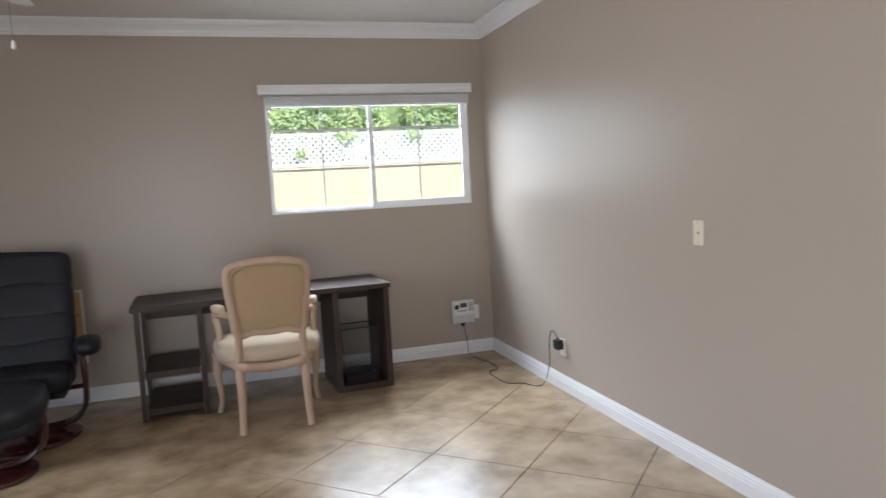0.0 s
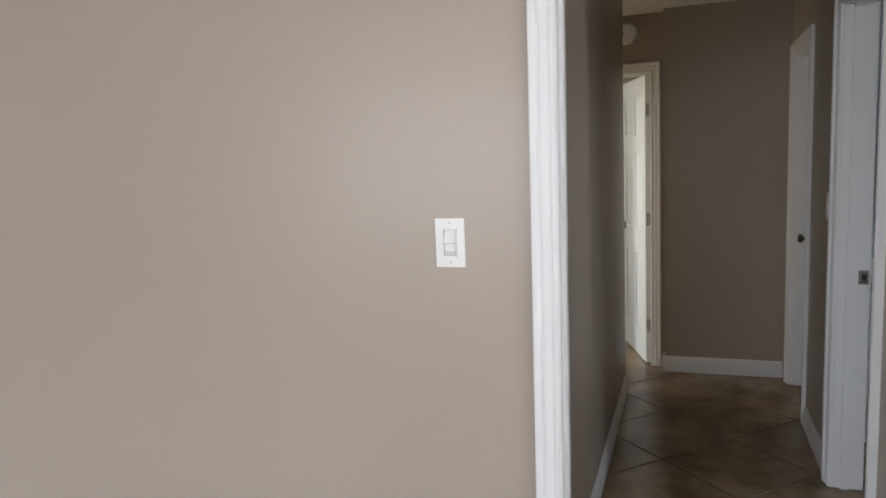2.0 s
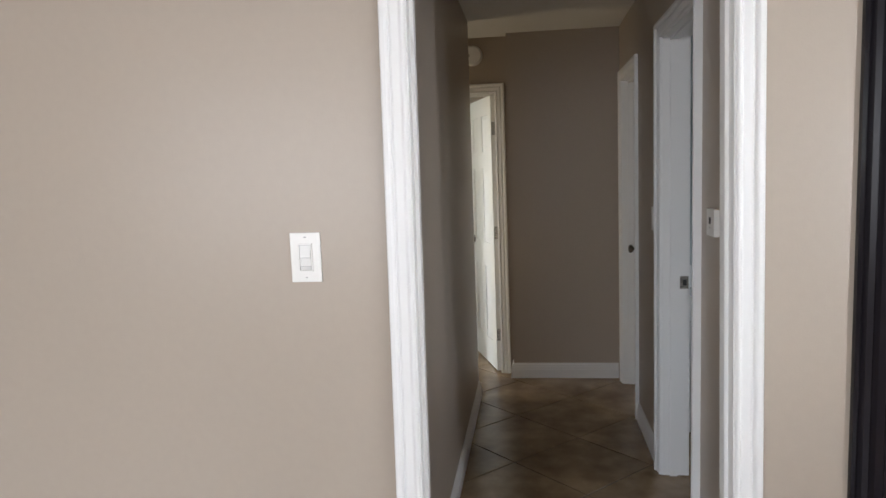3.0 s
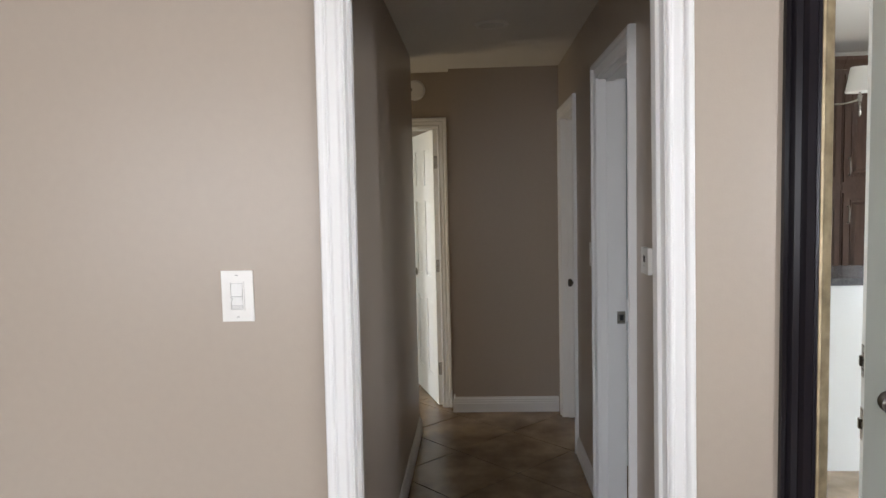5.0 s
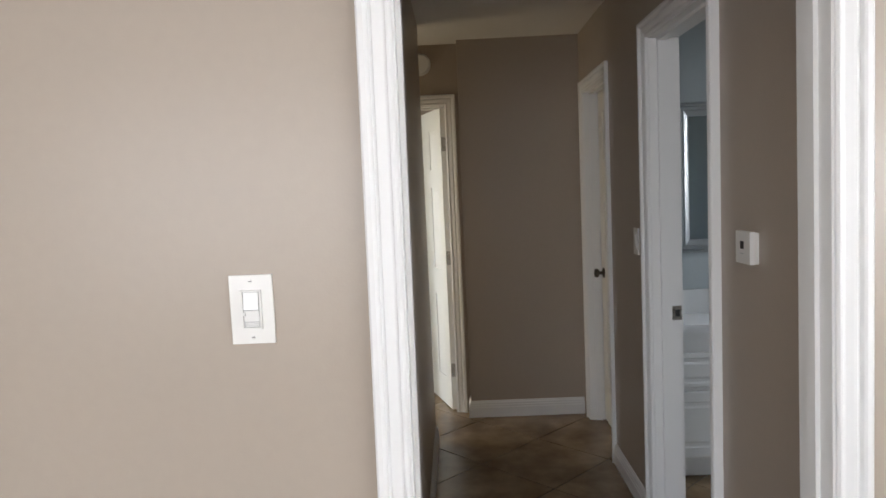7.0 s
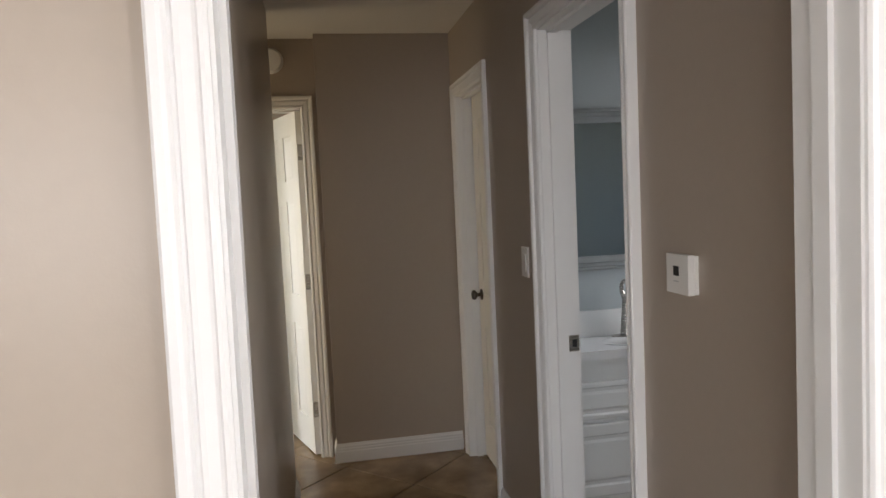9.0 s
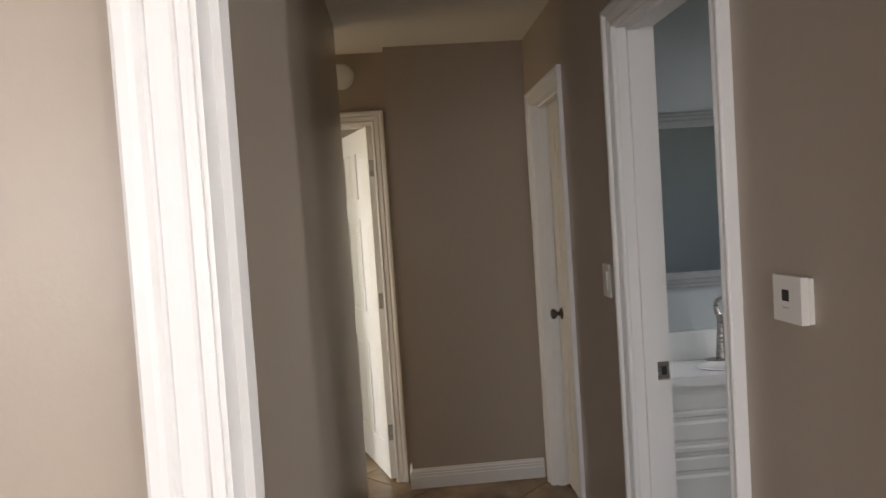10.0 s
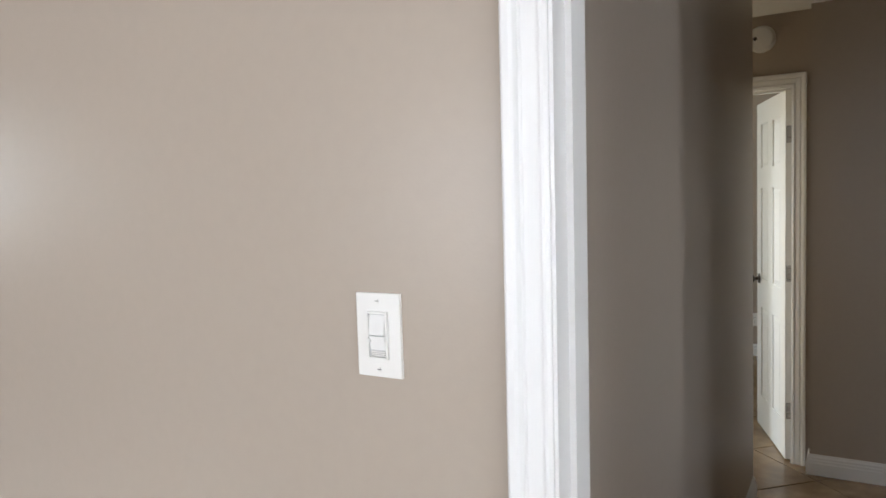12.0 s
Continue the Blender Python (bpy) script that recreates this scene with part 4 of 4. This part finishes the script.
def recliner():
    th = empty("recliner", pose(-1.62, 4.84, 0, 0, 0, 4))
    tilt = 14
    for i, (z, h, d) in enumerate(((0.50, 0.125, 0.080), (0.670, 0.118, 0.080), (0.850, 0.125, 0.082), (1.035, 0.135, 0.078))):
        y = 0.10 + (z - 0.45) * math.tan(radians(tilt))
        roll = pillow(0, 0, 0, 0.288, d, h, 0.36, nu=56, nv=22)
        for v in roll.verts:
            n = noise.noise(Vector((v.co.x * 9, v.co.z * 16, i * 3.7)))
            v.co.y += 0.010 * n * (1 if v.co.y < 0 else 0)
            v.co.z += 0.012 * math.sin(v.co.x * 6 + i) * abs(v.co.z) / h
        roll.transform(pose(0, y, z, -tilt, 0, 0))
        part("back_cushion", roll, LEATHER, th, "creased black leather back roll", smooth=True)
    part("back_shell", pillow(0, 0, 0, 0.274, 0.035, 0.36, 0.25, m=pose(0, 0.30, 0.80, -tilt)), LEATHER, th, smooth=True)
    for k, y in enumerate((-0.22, -0.03)):
        part("seat_cushion", pillow(0, y, 0.415 - 0.01 * k, 0.285, 0.125, 0.080, 0.45), LEATHER, th, "black leather seat roll", smooth=True)
    part("seat_pan", box(-0.25, 0.25, -0.30, 0.16, 0.315, 0.345), LEATHER, th)
    for s in (-1, 1):
        part("armrest", pillow(0, 0, 0, 0.078, 0.20, 0.058, 0.7, m=pose(s * 0.372, -0.06, 0.575, -4, 0, 4 * s)), LEATHER, th, "padded black leather armrest", smooth=True)
        part("arm_frame", tube([(s * 0.345, -0.16, 0.530), (s * 0.352, -0.17, 0.44), (s * 0.350, -0.16, 0.33), (s * 0.335, -0.12, 0.22), (s * 0.27, -0.06, 0.12), (s * 0.17, -0.01, 0.075), (0, 0, 0.066)], 0.019, 8, flat=1.5), REDWOOD, th, "bent red-stained wooden arm frame", smooth=True)
        part("side_bracket", tube([(s * 0.345, -0.15, 0.34), (s * 0.24, -0.10, 0.325)], 0.014, 8, steps=1), REDWOOD, th)
    part("swivel_post", lathe([(0.045, 0.06), (0.04, 0.12), (0.04, 0.316)], 20), WIRE, th)
    part("base_ring", lathe([(0.275, 0.0), (0.29, 0.012), (0.288, 0.030), (0.26, 0.042), (0.10, 0.058), (0.02, 0.062)], 40), REDWOOD, th, "round red-stained base", smooth=True)
    tagged(th, "black leather recliner on a red-stained swivel base", "recliner")
    st = empty("footstool", pose(-1.655, 4.235, 0, 0, 0, 3))
    part("cushion", pillow(0, 0, 0, 0.285, 0.205, 0.085, 0.5, m=pose(0, 0, 0.385, 10)), LEATHER, st, "sloping black leather cushion", smooth=True)
    part("cushion_skirt", pillow(0, 0, 0, 0.262, 0.185, 0.045, 0.3, m=pose(0, 0, 0.315, 8)), LEATHER, st, smooth=True)
    for s in (-1, 1):
        part("frame", tube([(s * 0.255, 0.02, 0.31), (s * 0.262, 0.01, 0.24), (s * 0.24, 0.0, 0.15), (s * 0.15, 0.0, 0.075), (0, 0, 0.052)], 0.016, 8, flat=1.5), REDWOOD, st, "bent red-stained wooden frame", smooth=True)
    part("base_ring", lathe([(0.20, 0.0), (0.212, 0.010), (0.210, 0.026), (0.18, 0.038), (0.02, 0.05)], 36), REDWOOD, st, "round dark red base", smooth=True)
    tagged(st, "black leather footstool with a red-stained base", "footstool")


recliner()

# framed board on the wall behind the recliner
fb = empty("wall_board", pose(-1.66, YN, 0.57))
part("board", box(-0.250, 0.250, -0.012, -0.001, -0.255, 0.255), mat("honey_wood", (0.70, 0.47, 0.23), 0.45, grain=0.3, grain_scale=20, stretch=(1, 1, 0.1), stain=0.3), fb, "honey-coloured board")
b = bmesh.new()
for q in ((-0.265, 0.265, 0.256, 0.270), (-0.265, 0.265, -0.270, -0.256), (-0.265, -0.251, -0.255, 0.255), (0.251, 0.265, -0.255, 0.255)):
    box(q[0], q[1], -0.022, -0.001, q[2], q[3], b)
part("frame", b, TRIM, fb, "white frame")
for z in (-0.085, 0.085):
    part("joint", box(-0.235, 0.235, -0.0135, -0.0125, z - 0.002, z + 0.002), DARK, fb)
tagged(fb, "white-framed honey wood board on the wall", "wall board")


# ---- ceiling fan ----
def fan():
    cx, cy = -1.25, 3.58
    th = empty("ceiling_fan", pose(cx, cy, RC))
    part("canopy", lathe([(0.07, -0.001), (0.065, -0.04), (0.02, -0.06)], 24), PLASTIC, th, smooth=True)
    part("downrod", lathe([(0.012, -0.055), (0.012, -0.20)], 12), PLASTIC, th)
    part("motor", lathe([(0.03, -0.19), (0.11, -0.205), (0.12, -0.25), (0.115, -0.30), (0.05, -0.32)], 32), PLASTIC, th, smooth=True)
    for k in range(5):
        a = 90.5 + 72 * k
        b = box(0.14, 0.55, -0.062, 0.062, -0.003, 0.003)
        bmesh.ops.bevel(b, geom=[e for e in b.edges if abs(e.verts[0].co.z - e.verts[1].co.z) > 0.004], offset=0.03, segments=3, affect="EDGES")
        blade = part("blade", b, TRIM, th, "white painted fan blade")
        blade.matrix_local = pose(0, 0, -0.27, 0, 0, a) @ pose(0, 0, 0, 10)
        iron = part("blade_iron", box(0.09, 0.20, -0.018, 0.018, -0.010, -0.004), PLASTIC, th)
        iron.matrix_local = pose(0, 0, -0.27, 0, 0, a)
    part("pull_chain", tube([(0.06, 0.02, -0.31), (0.062, 0.02, -0.56)], 0.0016, 6, steps=1), NICKEL, th)
    part("chain_fob", lathe([(0.003, -0.56), (0.009, -0.57), (0.009, -0.595), (0.003, -0.60)], 10, m=Matrix.Translation((0.062, 0.02, 0))), PLASTIC, th)
    tagged(th, "white ceiling fan with a pull chain, at rest", "ceiling fan")


fan()


# ---- bathroom: vanity, tap, framed mirror ----
ENAMEL = mat("white_gloss_enamel", (0.82, 0.83, 0.82), 0.18, grain=0.02, stain=0.03)
CERAMIC = mat("white_cultured_marble", (0.84, 0.85, 0.85), 0.08, grain=0.02, stain=0.04, coat=0.3)
SILVER = mat("painted_silver_moulding", (0.44, 0.47, 0.48), 0.35, metal=0.4, stain=0.3, stain_scale=20)


def vanity():
    x0, x1, y0, y1, zt = 3.885, 4.168, -1.42, -0.425, 0.79
    th = empty("bathroom_vanity", pose(0, 0, 0))
    part("carcass", box(x0 + 0.02, x1, y0 + 0.01, y1 - 0.01, 0.10, zt - 0.042), ENAMEL, th)
    part("toe_kick", box(x0 + 0.075, x1, y0 + 0.03, y1 - 0.03, 0.0, 0.0995), ENAMEL, th)

    def front(name, ya, yb, za, zb, raised):
        b = bmesh.new()
        rings = []
        for inset, out in ((0, 0), (0, 0.016), (0.006, 0.019), (raised, 0.019), (raised + 0.008, 0.012), (raised + 0.022, 0.012), (raised + 0.034, 0.018)):
            rings.append([b.verts.new((x0 + 0.0195 - out, y, z)) for y, z in ((ya + inset, za + inset), (yb - inset, za + inset), (yb - inset, zb - inset), (ya + inset, zb - inset))])
        for r, q in zip(rings, rings[1:]):
            for i in range(4):
                b.faces.new((r[i], r[(i + 1) % 4], q[(i + 1) % 4], q[i]))
        b.faces.new(rings[-1])
        b.faces.new(rings[0])
        part(name, b, ENAMEL, th)
    for ya, w in ((y0 + 0.02, 0.345), (y0 + 0.365, 0.61)):
        front("drawer_front", ya + 0.004, ya + w - 0.004, 0.475, 0.645, 0.020)
        front("cabinet_door", ya + 0.004, ya + w - 0.004, 0.12, 0.455, 0.050)
    part("apron", box(x0 + 0.008, x0 + 0.0195, y0 + 0.012, y1 - 0.012, 0.66, zt - 0.045), ENAMEL, th)
    part("vanity_top", box(x0 - 0.015, x1, y0, y1, zt - 0.040, zt), CERAMIC, th, "white cultured marble top", bevel=0.006)
    part("basin_rim", lathe([(0.11, 0.0005), (0.115, 0.004), (0.105, 0.006), (0.09, 0.002)], 40, m=pose(4.0, -0.92, zt) @ Matrix.Diagonal((0.9, 1.6, 1, 1))), CERAMIC, th, smooth=True)
    part("backsplash", box(x1 - 0.018, x1, y0, y1, zt + 0.0005, zt + 0.128), CERAMIC, th, bevel=0.003)
    tagged(th, "white raised-panel bathroom vanity with a marble top", "vanity")
    tap = empty("basin_tap", pose(4.105, -0.905, zt + 0.001))
    part("escutcheon", pillow(0, 0, 0.005, 0.030, 0.075, 0.006, 0.7), NICKEL, tap, smooth=True)
    part("body", lathe([(0.030, 0.006), (0.028, 0.03), (0.023, 0.09), (0.019, 0.15), (0.017, 0.185), (0.010, 0.20)], 24), NICKEL, tap, smooth=True)
    part("spout", tube([(-0.005, 0, 0.165), (-0.05, 0, 0.185), (-0.10, 0, 0.165), (-0.115, 0, 0.135)], [0.015, 0.013, 0.012, 0.012], 12), NICKEL, tap, smooth=True)
    part("lever", tube([(0.0, 0.004, 0.18), (0.012, 0.016, 0.225), (0.004, 0.010, 0.262), (-0.022, -0.012, 0.278)], [0.013, 0.010, 0.009, 0.007], 10), NICKEL, tap, "curved lever handle", smooth=True)
    tagged(tap, "brushed nickel single-lever basin tap", "tap")


vanity()


def bath_mirror():
    th = empty("bathroom_mirror", pose(4.168, -1.0, 1.495))
    prof = [(0, 0), (0, 0.014), (0.010, 0.022), (0.016, 0.018), (0.024, 0.026), (0.036, 0.022), (0.042, 0.028), (0.056, 0.020), (0.062, 0.014), (0.070, 0.012), (0.070, 0)]
    b = bmesh.new()
    rings = [[b.verts.new((-w, sy * (0.39 - u), sz * (0.385 - u))) for u, w in prof] for sy, sz in ((1, -1), (1, 1), (-1, 1), (-1, -1))]
    for r, q in zip(rings, rings[1:] + rings[:1]):
        for i in range(len(prof)):
            b.faces.new((r[i], r[(i + 1) % len(prof)], q[(i + 1) % len(prof)], q[i]))
    part("frame", b, SILVER, th, "ridged silver-grey frame")
    part("mirror_glass", box(-0.010, -0.006, -0.322, 0.322, -0.317, 0.317), MIRROR, th)
    tagged(th, "bathroom mirror in a ridged silver-grey frame", "mirror")


bath_mirror()

# ---- kitchen, seen in the wall mirror ----
ESPRESSO = mat("espresso_cabinet", (0.100, 0.064, 0.051), 0.24, grain=0.4, grain_scale=40, stretch=(1, 1, 0.15), stain=0.3, coat=0.25, spec=0.5)
GRANITE = mat("dark_speckled_granite", (0.035, 0.04, 0.045), 0.22, spec=0.2, grain=0.8, grain_scale=240, stain=0.7, stain_scale=60, color2=(0.16, 0.15, 0.15))
SHADE = mat("white_fabric_shade", (0.80, 0.79, 0.75), 0.8, grain=0.1, grain_scale=200, bump=0.2)


def tall_cabinet(y):
    th = empty("tall_cabinet", pose(XR, y, 0))
    part("carcass", box(0, 0.58, 0, 0.398, 0.10, 2.53), ESPRESSO, th)
    part("plinth", box(0, 0.52, 0.01, 0.388, 0, 0.0995), ESPRESSO, th)
    part("cornice", mould([(0.58, 0.0, 2.531), (0.58, 0.398, 2.531)], (0, 0, 1), [(0, 0), (0.01, 0), (0.03, 0.04), (0.06, 0.07), (0.065, 0.10), (0, 0.10)], -1), ESPRESSO, th)
    part("mid_rail", box(0.5805, 0.598, 0, 0.398, 1.515, 1.56), ESPRESSO, th)
    for za, zb in ((0.13, 1.49), (1.585, 2.49)):
        b = bmesh.new()
        rings = []
        for inset, out in ((0, 0), (0, 0.020), (0.048, 0.020), (0.050, 0.010), (0.058, 0.010), (0.060, 0.020), (0.066, 0.020), (0.068, 0.000), (0.080, 0.000), (0.104, 0.016)):
            rings.append([b.verts.new((0.581 + out, yy, z)) for yy, z in ((0.012 + inset, za + inset), (0.386 - inset, za + inset), (0.386 - inset, zb - inset), (0.012 + inset, zb - inset))])
        for r, q in zip(rings, rings[1:]):
            for i in range(4):
                b.faces.new((r[i], r[(i + 1) % 4], q[(i + 1) % 4], q[i]))
        b.faces.new(rings[0])
        b.faces.new(rings[-1])
        d = part("cabinet_door", b, ESPRESSO, th, "raised-panel espresso door")
        hz = zb - 0.25 if za < 1 else za + 0.06
        part("handle", tube([(0.602, 0.352, hz), (0.632, 0.352, hz + 0.01), (0.632, 0.352, hz + 0.13), (0.602, 0.352, hz + 0.14)], 0.006, 8), BRONZE, d, "dark bronze pull")
    return tagged(th, "tall espresso kitchen cabinet with raised panels", "cabinet", group="tall kitchen cabinets")


cab = tall_cabinet(-2.40)
for k in range(1, 3):
    copy_thing(cab, pose(XR, -2.40 - 0.402 * k, 0))
pen = empty("kitchen_peninsula", pose(-0.85, -2.05, 0))
part("panel", box(0, 0.55, -0.45, 0.55, 0, 1.020), ENAMEL, pen, "plain white side panel")
part("worktop", box(-0.03, 0.59, -0.49, 0.59, 1.021, 1.060), GRANITE, pen, "dark speckled granite top", bevel=0.006)
tagged(pen, "white bar-height peninsula with a dark granite top", "peninsula")


def chandelier():
    th = empty("chandelier", pose(-1.98, -2.265, RC + 0.24))
    part("canopy", lathe([(0.06, -0.241), (0.055, -0.27), (0.012, -0.28)], 24), NICKEL, th, smooth=True)
    part("stem", lathe([(0.008, -0.275), (0.008, -0.72), (0.014, -0.76), (0.018, -0.84), (0.008, -0.90), (0.004, -0.93)], 16), NICKEL, th, smooth=True)
    for k in range(4):
        a = 30 + 90 * k
        r = pose(0, 0, 0, 0, 0, a)
        arm = part("arm", tube([r @ Vector(p) for p in ((0.015, 0, -0.80), (0.10, 0, -0.845), (0.20, 0, -0.85), (0.275, 0, -0.835), (0.30, 0, -0.81))], 0.007, 8), NICKEL, th, smooth=True)
        m = r @ Matrix.Translation((0.30, 0, 0))
        part("candle_cup", lathe([(0.004, -0.95), (0.010, -0.93), (0.006, -0.88), (0.016, -0.80), (0.009, -0.79), (0.009, -0.72)], 14, m=m), NICKEL, arm, smooth=True)
        b = bmesh.new()
        lathe([(0.095, -0.775), (0.098, -0.775), (0.066, -0.595), (0.063, -0.595)], 24, b, m)
        part("shade", b, SHADE, arm, "white fabric shade", smooth=True)
    tagged(th, "nickel chandelier with white fabric shades", "chandelier")


chandelier()


# ---- floor tiles, laid on the diagonal ----
def clip_poly(poly, axis, value, keep):
    out = []
    for p, q in zip(poly, poly[1:] + poly[:1]):
        a, b = keep * (p[axis] - value) >= 0, keep * (q[axis] - value) >= 0
        if a:
            out.append(p)
        if a != b:
            t = (value - p[axis]) / (q[axis] - p[axis])
            out.append(tuple(p[i] + t * (q[i] - p[i]) for i in (0, 1)))
    return out


def tile_mesh(poly, material):
    bm = bmesh.new()
    cx, cy = sum(p[0] for p in poly) / len(poly), sum(p[1] for p in poly) / len(poly)

    def shrink(p, d):
        v = Vector((p[0] - cx, p[1] - cy))
        return (p[0] - v.x * d / max(v.length, 0.01), p[1] - v.y * d / max(v.length, 0.01))
    lo = [bm.verts.new((*p, -0.0038)) for p in poly]
    mi = [bm.verts.new((*p, -0.0016)) for p in poly]
    hi = [bm.verts.new((*shrink(p, 0.0025), 0.0)) for p in poly]
    n = len(poly)
    for a, b in ((lo, mi), (mi, hi)):
        for i in range(n):
            bm.faces.new((a[i], a[(i + 1) % n], b[(i + 1) % n], b[i]))
    bm.faces.new(hi)
    bmesh.ops.recalc_face_normals(bm, faces=bm.faces)
    me = bpy.data.meshes.new("tile")
    bm.to_mesh(me)
    bm.free()
    me.materials.append(material)
    return me


def lay_tiles(parent, material, pitch, u0, v0, x0, x1, y0, y1, gap=0.0042):
    r = math.sqrt(0.5)
    us = [(x + y) * r for x in (x0, x1) for y in (y0, y1)]
    vs = [(x - y) * r for x in (x0, x1) for y in (y0, y1)]
    full = None
    for i in range(math.floor((min(us) - u0) / pitch), math.ceil((max(us) - u0) / pitch)):
        for j in range(math.floor((min(vs) - v0) / pitch), math.ceil((max(vs) - v0) / pitch)):
            ua, ub, va, vb = (u0 + i * pitch + gap / 2, u0 + (i + 1) * pitch - gap / 2, v0 + j * pitch + gap / 2, v0 + (j + 1) * pitch - gap / 2)
            poly = [((u + v) * r, (u - v) * r) for u, v in ((ua, va), (ub, va), (ub, vb), (ua, vb))]
            c = (sum(p[0] for p in poly) / 4, sum(p[1] for p in poly) / 4)
            cut = poly
            for axis, value, keep in ((0, x0, 1), (0, x1, -1), (1, y0, 1), (1, y1, -1)):
                cut = clip_poly(cut, axis, value, keep) if cut else cut
            if len(cut) < 3:
                continue
            whole = len(cut) == 4 and all(abs(p[k] - q[k]) < 1e-6 for p, q in zip(cut, poly) for k in (0, 1))
            local = [(p[0] - c[0], p[1] - c[1]) for p in cut]
            if whole:
                full = full or tile_mesh(local, material)
            ob = new("tile", full if whole else tile_mesh(local, material))
            ob.parent = parent
            ob.location = (c[0], c[1], 0)


lay_tiles(bpy.data.objects["floor"], TILE, 0.553, 2.962, -2.062, XR, XE - 0.001, YR, YN, 0.0034)
# hall tiles take the darkened copy of the room's stone
lay_tiles(bpy.data.objects["floor_hall"], TILE_DIMMED, 0.484, 2.318, 2.174, XE + 0.001, 7.7, -2.6, 3.4, 0.0065)
